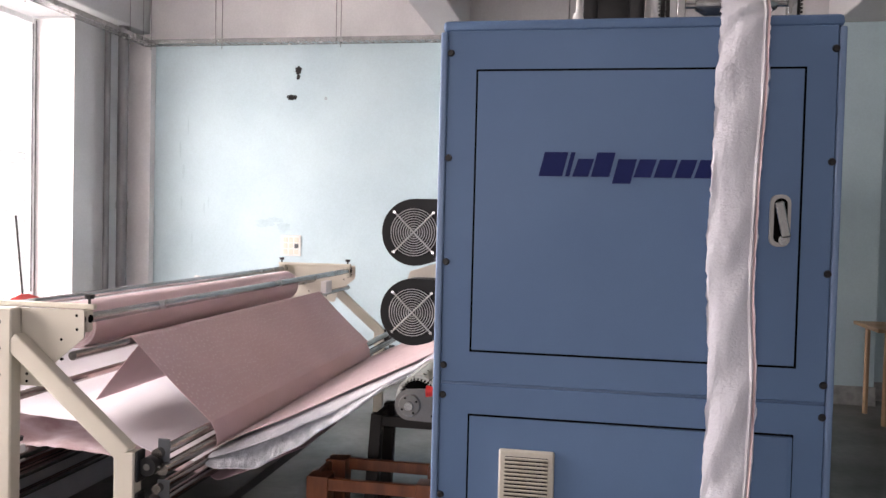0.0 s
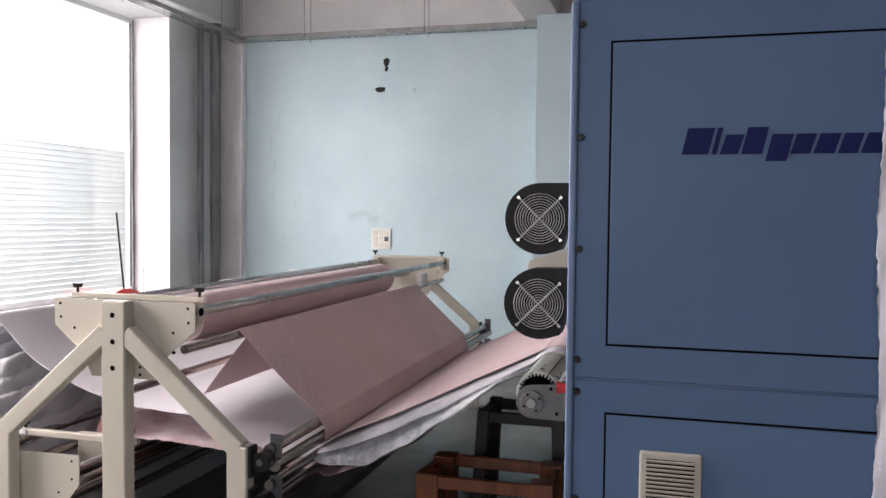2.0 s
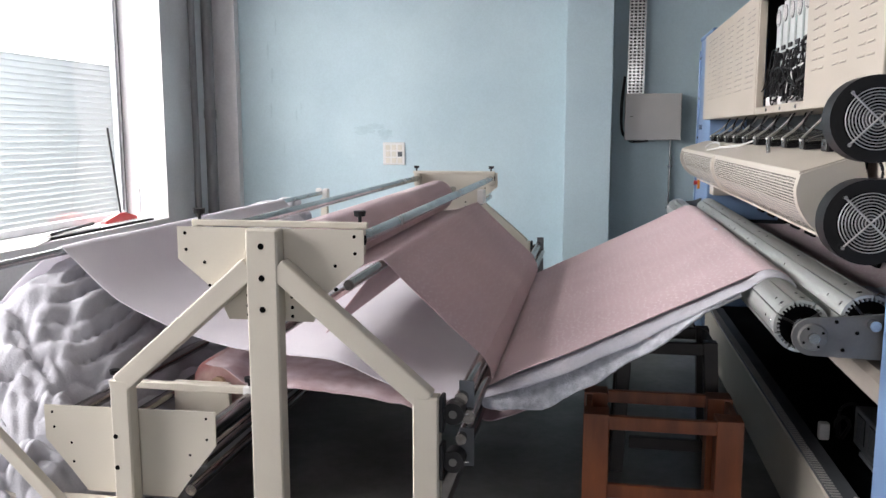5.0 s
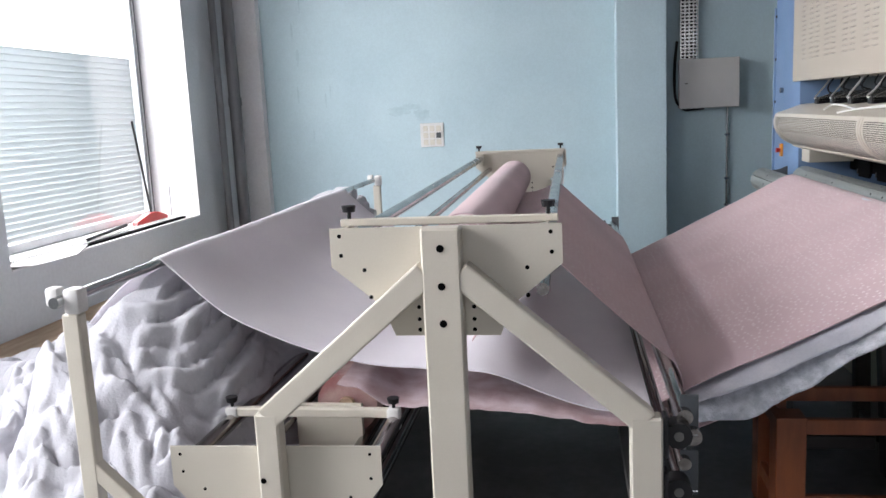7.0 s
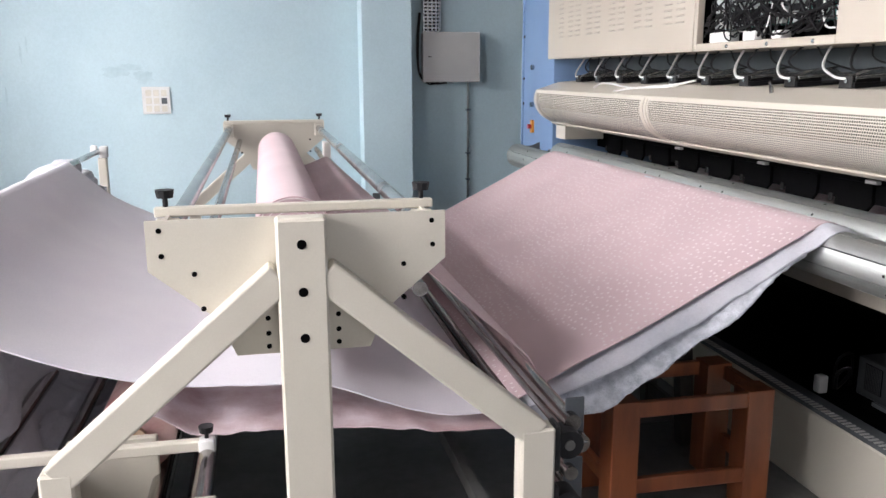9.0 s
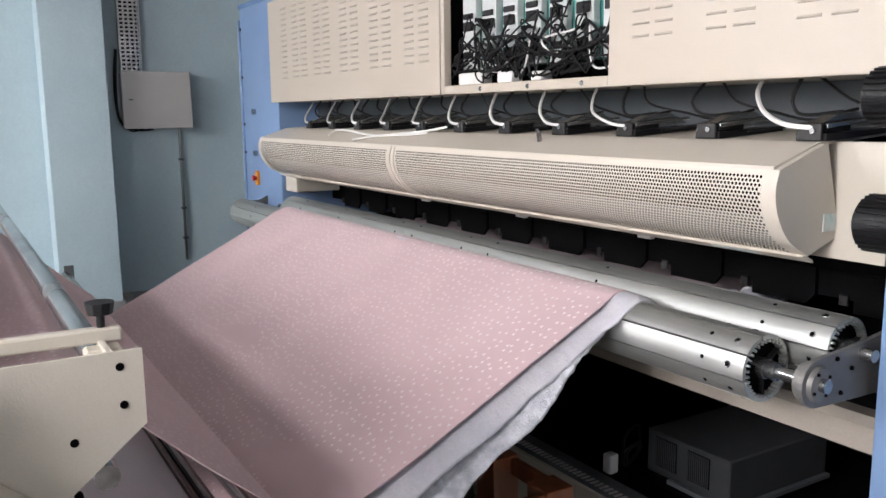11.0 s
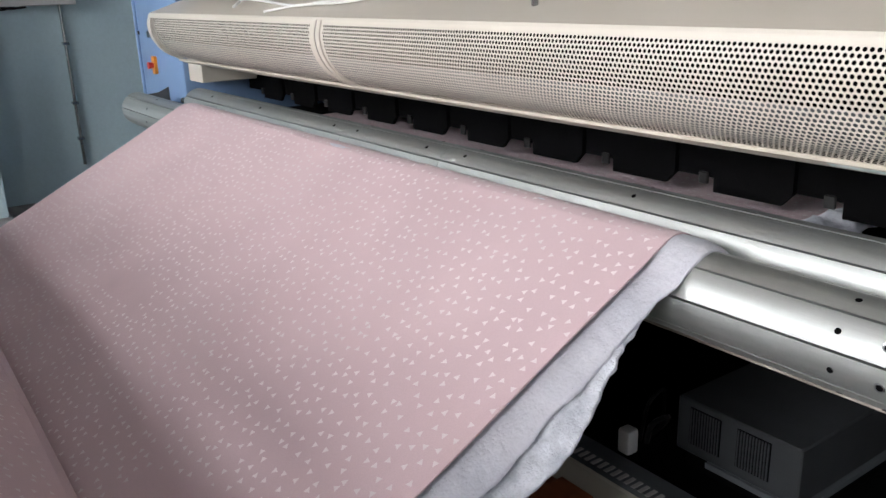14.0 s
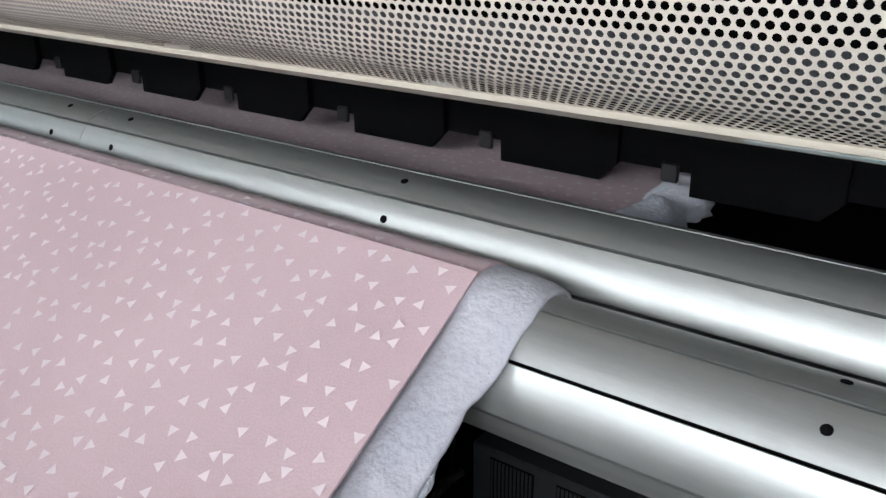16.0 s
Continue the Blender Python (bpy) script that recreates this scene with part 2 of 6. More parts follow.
def prism(bm, pts, axis, a, b):
    """A polygon of two coordinates drawn out along the third axis from a to b."""
    def at(u, v, w):
        return {"x": (w, u, v), "y": (u, w, v), "z": (u, v, w)}[axis]
    lo = [bm.verts.new(at(u, v, a)) for u, v in pts]
    hi = [bm.verts.new(at(u, v, b)) for u, v in pts]
    n = len(pts)
    bm.faces.new(lo)
    bm.faces.new(hi[::-1])
    for i in range(n):
        bm.faces.new((lo[i], hi[i], hi[(i + 1) % n], lo[(i + 1) % n]))
    bmesh.ops.recalc_face_normals(bm, faces=bm.faces)
    return bm


def bar(bm, p, q, w, d, up=(0, 1, 0), bev=0.0):
    """A square tube from p to q, w across and d along up."""
    p, q, up = Vector(p), Vector(q), Vector(up)
    z = (q - p).normalized()
    x = up.cross(z).normalized()
    y = z.cross(x)
    rot = Matrix((x, y, z)).transposed().to_4x4()
    m = Matrix.Translation((p + q) / 2) @ rot @ Matrix.Diagonal((w, d, (q - p).length, 1))
    vs = bmesh.ops.create_cube(bm, size=1.0, matrix=m)["verts"]
    if bev:
        bmesh.ops.bevel(bm, geom=list({e for v in vs for e in v.link_edges}), offset=bev, segments=2, affect="EDGES", profile=0.5)
    return bm


def smooth_line(pts, n=6):
    """A Catmull-Rom line through the points."""
    pts = [Vector(p) for p in pts]
    ext = [2 * pts[0] - pts[1], *pts, 2 * pts[-1] - pts[-2]]
    out = []
    for i in range(1, len(ext) - 2):
        a, b, c, d = ext[i - 1:i + 3]
        for k in range(n):
            t = k / n
            out.append(0.5 * (2 * b + (c - a) * t + (2 * a - 5 * b + 4 * c - d) * t * t + (3 * b - a - 3 * c + d) * t ** 3))
    return out + [pts[-1]]


def cable(bm, pts, r=0.004, seg=6, n=5):
    line = smooth_line(pts, n)
    rings = []
    for i, p in enumerate(line):
        d = (line[min(i + 1, len(line) - 1)] - line[max(i - 1, 0)]).normalized()
        q = d.to_track_quat("Z", "Y")
        rings.append([bm.verts.new(p + q @ Vector((r * math.cos(a), r * math.sin(a), 0))) for a in (2 * math.pi * k / seg for k in range(seg))])
    for a, b in zip(rings, rings[1:]):
        for k in range(seg):
            bm.faces.new((a[k], a[(k + 1) % seg], b[(k + 1) % seg], b[k]))
    bm.faces.new(rings[0][::-1])
    bm.faces.new(rings[-1])
    return bm


def ring(bm, centre, axis, r, t, seg=32, sec=6):
    """A wire ring of radius r and wire radius t round axis."""
    q = Vector(axis).to_track_quat("Z", "Y")
    loops = []
    for i in range(seg):
        a = 2 * math.pi * i / seg
        c = Vector((math.cos(a), math.sin(a), 0))
        loops.append([bm.verts.new(Vector(centre) + q @ (c * (r + t * math.cos(b)) + Vector((0, 0, t * math.sin(b))))) for b in (2 * math.pi * k / sec for k in range(sec))])
    for i in range(seg):
        a, b = loops[i], loops[(i + 1) % seg]
        for k in range(sec):
            bm.faces.new((a[k], b[k], b[(k + 1) % sec], a[(k + 1) % sec]))
    return bm


def sheet(bm, profile, y0, y1, ny=24, thick=0.002, wave=None, near=0.0, far=0.0):
    """Cloth that follows a line of (x, z) and runs from y0 to y1; near and far shift its edges along the line.
    wave(u, y) moves a point along the normal."""
    P = [Vector((x, 0, z)) for x, z in profile]
    n = len(P)
    nor = []
    for i in range(n):
        d = (P[min(i + 1, n - 1)] - P[max(i - 1, 0)]).normalized()
        nor.append(Vector((-d.z, 0, d.x)))
    top, bot = [], []
    for j in range(ny + 1):
        rt, rb = [], []
        for i in range(n):
            u = i / (n - 1)
            y = y0 + near * u + (y1 + far * u - y0 - near * u) * j / ny
            h = wave(u, y) if wave else 0.0
            c = P[i] + nor[i] * h
            rt.append(bm.verts.new((c.x + nor[i].x * thick / 2, y, c.z + nor[i].z * thick / 2)))
            rb.append(bm.verts.new((c.x - nor[i].x * thick / 2, y, c.z - nor[i].z * thick / 2)))
        top.append(rt)
        bot.append(rb)
    for j in range(ny):
        for i in range(n - 1):
            bm.faces.new((top[j][i], top[j][i + 1], top[j + 1][i + 1], top[j + 1][i]))
            bm.faces.new((bot[j][i], bot[j + 1][i], bot[j + 1][i + 1], bot[j][i + 1]))
    for j in range(ny):
        bm.faces.new((top[j][0], top[j + 1][0], bot[j + 1][0], bot[j][0]))
        bm.faces.new((top[j][-1], bot[j][-1], bot[j + 1][-1], top[j + 1][-1]))
    for i in range(n - 1):
        bm.faces.new((top[0][i], bot[0][i], bot[0][i + 1], top[0][i + 1]))
        bm.faces.new((top[-1][i], top[-1][i + 1], bot[-1][i + 1], bot[-1][i]))
    return bm


def mesh_of(name, bm, mat, smooth=False, angle=26):
    bmesh.ops.recalc_face_normals(bm, faces=bm.faces)
    me = bpy.data.meshes.new(name)
    if smooth:
        for f in bm.faces:
            f.smooth = True
        for e in bm.edges:
            e.smooth = len(e.link_faces) == 2 and e.calc_face_angle(0) < radians(angle)
    bm.to_mesh(me)
    bm.free()
    me.materials.append(mat)
    return me


def thing(name, at, label, category, group="", kind=""):
    """An Empty at a thing's base."""
    ob = new(name)
    ob.empty_display_size = 0.1
    ob.location = at
    return tagged(ob, label, category, group, kind)


def spot(ob):
    p = Vector((0, 0, 0))
    while ob is not None:
        p += ob.location
        ob = ob.parent
    return p


def part(name, bm, mat, parent, label="", smooth=False, angle=26, kind=""):
    """One mesh under a thing or part; the bmesh is in the place's own metres."""
    bmesh.ops.translate(bm, verts=bm.verts, vec=-spot(parent))
    ob = new(name, mesh_of(name, bm, mat, smooth, angle))
    ob.parent = parent
    return tagged(ob, label, kind=kind)


def solid(name, bm, mat, label="", category="", group="", kind="", smooth=False, angle=26):
    """A thing that is a single mesh."""
    lo = Vector((min(v.co.x for v in bm.verts), min(v.co.y for v in bm.verts), min(v.co.z for v in bm.verts)))
    hi = Vector((max(v.co.x for v in bm.verts), max(v.co.y for v in bm.verts), max(v.co.z for v in bm.verts)))
    at = Vector(((lo.x + hi.x) / 2, (lo.y + hi.y) / 2, lo.z))
    bmesh.ops.translate(bm, verts=bm.verts, vec=-at)
    ob = new(name, mesh_of(name, bm, mat, smooth, angle))
    ob.location = at
    return tagged(ob, label, category, group, kind)


def cylinder_pts(cx, cz, r, a0, a1, n):
    return [(cx + r * math.cos(radians(a0 + (a1 - a0) * i / n)), cz + r * math.sin(radians(a0 + (a1 - a0) * i / n))) for i in range(n + 1)]

# ---- the hall ----
WALL_Y, LEFT_X = 9.16, -5.25
CEIL_Z = 3.86
FZ = -0.15

solid("floor", bx(bmn(), -6.0, 6.0, -5.2, 9.5, FZ - 0.15, FZ), FLOOR, "dark grey stone slab floor, dull and dusty", kind="structure")
solid("ceiling", bx(bmn(), -6.0, 6.0, -5.2, 9.5, CEIL_Z, CEIL_Z + 0.15), CEILING, "plain white painted ceiling", kind="structure")
solid("wall_north", bx(bmn(), -5.65, 6.0, WALL_Y, WALL_Y + 0.25, FZ, 3.35), BLUE_WALL, "pale blue painted plaster wall with scuffs", kind="structure")
solid("wall_north_upper", bx(bmn(), -5.65, 6.0, WALL_Y + 0.003, WALL_Y + 0.25, 3.35, CEIL_Z), WHITE_WALL, "white painted band under the ceiling", kind="structure")
solid("wall_east", bx(bmn(), 5.8, 6.0, -5.0, 9.16, FZ, CEIL_Z), BLUE_WALL, "pale blue painted wall", kind="structure")
# unseen wall; its opening is added to go with the rear fill
bm = bmn()
bx(bm, -6.0, -3.6, -5.2, -5.0, FZ, CEIL_Z)
bx(bm, 0.6, 6.0, -5.2, -5.0, FZ, CEIL_Z)
bx(bm, -3.6, 0.6, -5.2, -5.0, 3.3, CEIL_Z)
bx(bm, -3.6, 0.6, -5.2, -5.0, FZ, 0.55)
solid("wall_south", bm, WHITE_WALL, "unseen white painted wall with a wide opening added for light", kind="structure")

# left wall with its window opening and a second, added one out of view
bm = bmn()
W1 = (5.64, 8.17)
W_ADDED = (1.35, 3.9)
for y0, y1 in ((-5.0, W_ADDED[0]), (W_ADDED[1], W1[0]), (W1[1], WALL_Y)):
    bx(bm, LEFT_X - 0.5, LEFT_X, y0, y1, FZ, 3.42)
for y0, y1 in (W1, W_ADDED):
    bx(bm, LEFT_X - 0.5, LEFT_X, y0, y1, FZ, 0.575)
bx(bm, LEFT_X - 0.5, LEFT_X, -5.0, WALL_Y, 3.42, CEIL_Z)
solid("wall_west", bm, GREY_WALL, "soiled white plaster wall with deep window reveals", kind="structure")
for y0, y1 in (W1, W_ADDED):
    bm = bmn()
    bx(bm, LEFT_X - 0.47, LEFT_X + 0.006, y0 + 0.003, y1 - 0.003, 0.576, 0.59)
    solid("window_sill_1" if y0 == W1[0] else "window_sill_2", bm, WHITE_WALL, "white stone window sill", kind="structure")
    bm = bmn()
    bx(bm, LEFT_X - 0.44, LEFT_X + 0.004, y1 - 0.012, y1 - 0.001, 0.59, 3.40)
    solid("reveal_1" if y0 == W1[0] else "added_window_reveal", bm, WHITE_WALL, "bright white window reveal", kind="structure")


def window(index, y0, y1):
    w = thing("window_%d" % index, (-5.69, (y0 + y1) / 2, 0.59), "tall white-framed window with pale glass", "window", kind="structure")
    f = bmn()
    for a, b in ((y0, y0 + 0.06), (y1 - 0.075, y1 - 0.012)):
        bx(f, -5.73, -5.66, a, b, 0.59, 3.40, 0.006)
    bx(f, -5.73, -5.66, y0 + 0.06, y1 - 0.075, 0.59, 0.65, 0.006)
    bx(f, -5.73, -5.66, y0 + 0.06, y1 - 0.075, 3.34, 3.40, 0.006)
    part("window_frame", f, PVC, w)
    g = bmn()
    bx(g, -5.668, -5.655, y1 - 0.085, y1 - 0.070, 0.66, 3.34)
    bx(g, -5.668, -5.655, y1 - 0.035, y1 - 0.025, 0.60, 3.38)
    part("gasket", g, GASKET, w)
    for a, b in ((y0 + 0.06, y1 - 0.075),):
        p = part("pane", bx(bmn(), -5.70, -5.694, a, b, 0.65, 3.34), GLASS, w)
        p.visible_shadow = False


window(1, *W1)
# second window is out of view, added to go with its fill lamp
window(2, *W_ADDED)

# the neighbour's corrugated wall outside
fence = thing("corrugated_fence", (-8.2, 7.0, -0.6), "white corrugated sheet wall outside the window", "fence", kind="structure")
bm = bmn()
prof = []
for k in range(39):
    z = -0.6 + k * 0.075
    prof += [(-8.2, z), (-8.2, z + 0.055), (-8.165, z + 0.062), (-8.165, z + 0.072)]
prism(bm, prof + [(-8.35, prof[-1][1]), (-8.35, -0.6)], "y", -2.0, 16.0)
part("corrugated_sheet", bm, OUTSIDE, fence)
solid("ground", bx(bmn(), -60, -6.0, -60, 60, -0.7, -0.6), GROUND, "bare ground outside the hall", kind="structure")

# pilasters, beams, skirting
bm = bmn()
bx(bm, -1.61, -1.185, 8.87, WALL_Y, FZ, 3.395, 0.004)
solid("pilaster_1", bm, BLUE_WALL, "pale blue plastered pilaster", kind="structure")
solid("pilaster_2", bx(bmn(), 2.05, 2.5, 8.87, WALL_Y, FZ, 3.395, 0.004), BLUE_WALL, "pale blue plastered pilaster", kind="structure")
solid("corner_pilaster", bx(bmn(), -5.25, -4.93, 9.06, WALL_Y, FZ, 3.395), WHITE_WALL, "white painted strip in the wall corner", kind="structure")
solid("beam_1", bx(bmn(), -1.78, -1.42, -5.0, WALL_Y, 3.40, CEIL_Z, 0.01), CEILING, "white painted ceiling beam", kind="structure")
solid("beam_2", bx(bmn(), 2.05, 2.5, -5.0, WALL_Y, 3.40, CEIL_Z, 0.01), CEILING, "white painted ceiling beam", kind="structure")
solid("beam_3", bx(bmn(), -5.25, -5.0, -5.0, WALL_Y, 3.46, CEIL_Z, 0.01), GREY_WALL, "painted edge beam over the windows", kind="structure")
bm = bmn()
bx(bm, -4.93, -1.61, WALL_Y - 0.012, WALL_Y, FZ, FZ + 0.178, 0.003)
bx(bm, -1.625, -1.17, 8.858, 8.87, FZ, FZ + 0.178, 0.003)
bx(bm, -1.185, -1.17, 8.87, WALL_Y, FZ, FZ + 0.178)
bx(bm, -1.185, 2.05, WALL_Y - 0.012, WALL_Y, FZ, FZ + 0.178, 0.003)
bx(bm, 2.035, 2.515, 8.858, 8.87, FZ, FZ + 0.178, 0.003)
bx(bm, 2.515, 5.8, WALL_Y - 0.012, WALL_Y, FZ, FZ + 0.178, 0.003)
solid("baseboard", bm, SKIRT, "speckled grey stone skirting", kind="structure")

# smudges and chips in the plaster


def blotch(name, cx, cz, w, h, mat, label, seed, depth=0.003, y=WALL_Y):
    rnd = random.Random(seed)
    pts = []
    for i in range(26):
        a = 2 * math.pi * i / 26
        k = 0.62 + 0.38 * rnd.random()
        pts.append((cx + w * k * math.cos(a), cz + h * k * math.sin(a)))
    solid(name, prism(bmn(), pts, "y", y - depth, y - 0.0005), mat, label, "wall mark", kind="structure")


blotch("wall_hole", -3.268, 3.055, 0.045, 0.05, CHIP, "round black hole knocked in plaster", 1)
blotch("wall_hole", -3.268, 2.985, 0.022, 0.05, CHIP, "black hole knocked in plaster", 2)
blotch("wall_hole", -3.332, 2.762, 0.075, 0.035, CHIP, "ragged black hole in plaster", 3)
blotch("wall_plug", -2.955, 2.75, 0.022, 0.022, SCUFF, "small grey wall plug", 4)
for i, (sx, sz, sw, sh) in enumerate(((-4.62, 2.2, 0.02, 0.12), (-4.58, 1.95, 0.03, 0.10), (-4.60, 1.6, 0.02, 0.10), (-4.33, 1.55, 0.018, 0.09), (-4.28, 1.62, 0.014, 0.08), (-4.53, 2.45, 0.015, 0.12), (-4.47, 1.2, 0.015, 0.1))):
    blotch("paint_scuff", sx, sz, sw * 0.6, sh, SMUDGE, "grey scuff on blue wall paint", 10 + i, 0.002)
for i, (sx, sz, sw, sh) in enumerate(((-3.62, 1.40, 0.13, 0.05), (-3.50, 1.44, 0.13, 0.035), (-3.40, 1.36, 0.10, 0.06))):
    blotch("damp_smudge", sx, sz, sw, sh, SMUDGE, "faint smudge beside the switch plate", 30 + i, 0.0015)

# switch plate
sw = thing("switch_plate", (-3.313, WALL_Y, 1.06), "white modular switch plate on blue wall", "switch")
part("plate", bx(bmn(), -3.425, -3.20, WALL_Y - 0.014, WALL_Y, 1.055, 1.28, 0.004), WHITE_PLASTIC, sw)
for i in range(3):
    for j in range(3):
        x, z = -3.395 + 0.062 * i, 1.075 + 0.064 * j
        dark = (i, j) == (2, 1)
        part("rocker" if not dark else "socket", bx(bmn(), x, x + 0.045, WALL_Y - 0.019, WALL_Y - 0.0145, z, z + 0.05, 0.003), GREY_BOX if dark else VENT_WHITE, sw)

# electrical enclosure, vertical perforated tray and conduit
eb = thing("electrical_box", (-0.81, WALL_Y, 1.31), "light grey steel electrical enclosure on the wall", "box")
part("body", bx(bmn(), -1.055, -0.555, 9.05, WALL_Y, 1.312, 1.728, 0.006), ENCLOSURE, eb)
part("door", bx(bmn(), -1.062, -0.548, 9.025, 9.048, 1.305, 1.735, 0.005), ENCLOSURE, eb)
part("latch", bx(bmn(), -1.015, -0.985, 9.018, 9.026, 1.52, 1.526, 0.001), DARK, eb)
bm = bmn()
cable(bm, [(-1.07, 9.13, 1.9), (-1.095, 9.12, 1.65), (-1.09, 9.10, 1.42), (-1.05, 9.09, 1.33), (-0.95, 9.07, 1.295), (-0.84, 9.07, 1.30)], 0.008)
cable(bm, [(-1.06, 9.14, 1.9), (-1.08, 9.13, 1.65), (-1.075, 9.12, 1.40), (-1.0, 9.10, 1.29), (-0.9, 9.09, 1.31)], 0.006)
solid("power_cable", bm, RUBBER, "black power cables looping round the box", "cable", smooth=True)


def perforated(bm, u0, u1, w0, w1, put, nu, nw, fill=0.62, sq=0.5):
    """A strip with oblong holes; put(u, w) gives a point."""
    du, dw = (u1 - u0) / nu, (w1 - w0) / nw
    for i in range(nu):
        for j in range(nw):
            a, b = u0 + i * du, w0 + j * dw
            hu, hw = du * fill / 2, dw * sq / 2
            cu, cw = a + du / 2, b + dw / 2
            o = [bm.verts.new(put(*p)) for p in ((a, b), (a + du, b), (a + du, b + dw), (a, b + dw))]
            n = [bm.verts.new(put(*p)) for p in ((cu - hu, cw - hw), (cu + hu, cw - hw), (cu + hu, cw + hw), (cu - hu, cw + hw))]
            for k in range(4):
                bm.faces.new((o[k], o[(k + 1) % 4], n[(k + 1) % 4], n[k]))
    return bm


ct = thing("vertical_cable_tray", (-0.97, WALL_Y, 1.735), "grey perforated cable tray running up the wall", "cable tray")
bm = bmn()
perforated(bm, -1.04, -0.895, 1.74, 3.38, lambda u, w: (u, 9.085, w), 4, 54)
bx(bm, -1.045, -1.04, 9.085, 9.155, 1.74, 3.38)
bx(bm, -0.895, -0.89, 9.085, 9.155, 1.74, 3.38)
part("tray", bm, STEEL, ct)
part("cable_core", bx(bmn(), -1.03, -0.905, 9.11, 9.15, 1.74, 3.38), DARK, ct)
cd = thing("conduit", (-0.715, WALL_Y, 0.3), "thin grey conduit clipped down the wall", "conduit")
part("pipe", rod(bmn(), (-0.63, 9.135, 0.25), (-0.63, 9.135, 1.31), 0.011, 10), STEEL, cd, smooth=True)
for z in (0.42, 0.66, 1.05):
    part("clip", bx(bmn(), -0.65, -0.61, 9.115, WALL_Y, z, z + 0.02, 0.003), STEEL, cd)

# corner drain pipes
dp = thing("drain_pipe", (-5.09, 8.74, 0), "grey vertical drain pipe in the corner", "pipe")
part("pipe", rod(bmn(), (-5.09, 8.78, 0), (-5.09, 8.78, 3.46), 0.055, 20), PIPE, dp, smooth=True)
part("collar", rod(bmn(), (-5.09, 8.78, 1.52), (-5.09, 8.78, 1.60), 0.062, 20), PIPE, dp, smooth=True)
solid("drain_pipe", rod(bmn(), (-5.16, 8.60, 0), (-5.16, 8.60, 3.46), 0.032, 16), PIPE, "thin grey vertical pipe in the corner", "pipe", smooth=True)

# horizontal cable trays hung on rods below the ceiling
tr = thing("cable_tray", (-3.2, 8.98, 3.31), "galvanised ladder tray hung on thin rods", "cable tray")
bm = bmn()
bx(bm, -5.0, 5.7, 8.90, 8.905, 3.30, 3.345)
bx(bm, -5.0, 5.7, 9.045, 9.05, 3.30, 3.345)
perforated(bm, -5.0, 5.7, 8.905, 9.045, lambda u, w: (u, w, 3.302), 130, 2, 0.6, 0.6)
part("tray", bm, STEEL, tr)
for x in (-4.93, -4.10, -2.77, -0.4, 2.7):
    for y in (8.895, 9.055):
        part("hanger_rod", rod(bmn(), (x, y, 3.27), (x, y, CEIL_Z), 0.005, 8), STEEL, tr)
tr2 = thing("cable_tray", (-4.93, 6.0, 3.31), "galvanised perforated tray along the window wall", "cable tray")
bm = bmn()
bx(bm, -4.995, -4.99, -1.0, 9.0, 3.30, 3.345)
bx(bm, -4.855, -4.85, -1.0, 9.0, 3.30, 3.345)
perforated(bm, -1.0, 8.9, -4.99, -4.855, lambda u, w: (w, u, 3.302), 130, 2, 0.6, 0.6)
part("tray", bm, STEEL, tr2)
for y in (3.0, 5.2, 7.1, 8.75):
    for x in (-5.0, -4.845):
        part("hanger_rod", rod(bmn(), (x, y, 3.27), (x, y, CEIL_Z), 0.005, 8), STEEL, tr2)
tl = thing("tube_light", (-3.5, 8.17, CEIL_Z - 0.05), "unlit slim tube light on the ceiling", "lamp")
part("batten", bx(bmn(), -4.08, -2.91, 8.15, 8.19, CEIL_Z - 0.025, CEIL_Z, 0.004), WHITE_PLASTIC, tl)
part("tube", rod(bmn(), (-4.06, 8.17, CEIL_Z - 0.037), (-2.93, 8.17, CEIL_Z - 0.037), 0.012, 10), WHITE_PLASTIC, tl, smooth=True)

# ---- the quilting machine ----


def bolt(bm, c, axis, r=0.011, h=0.008, seg=10):
    c, a = Vector(c), Vector(axis)
    rod(bm, c - a * 0.001, c + a * h, r, seg, r * 0.75)
    return bm


def rounded_rect(x0, x1, z0, z1, r, n=5):
    pts = []
    for cx, cz, a in ((x1 - r, z1 - r, 0), (x0 + r, z1 - r, 90), (x0 + r, z0 + r, 180), (x1 - r, z0 + r, 270)):
        pts += [(cx + r * math.cos(radians(a + 90 * i / n)), cz + r * math.sin(radians(a + 90 * i / n))) for i in range(n + 1)]
    return pts


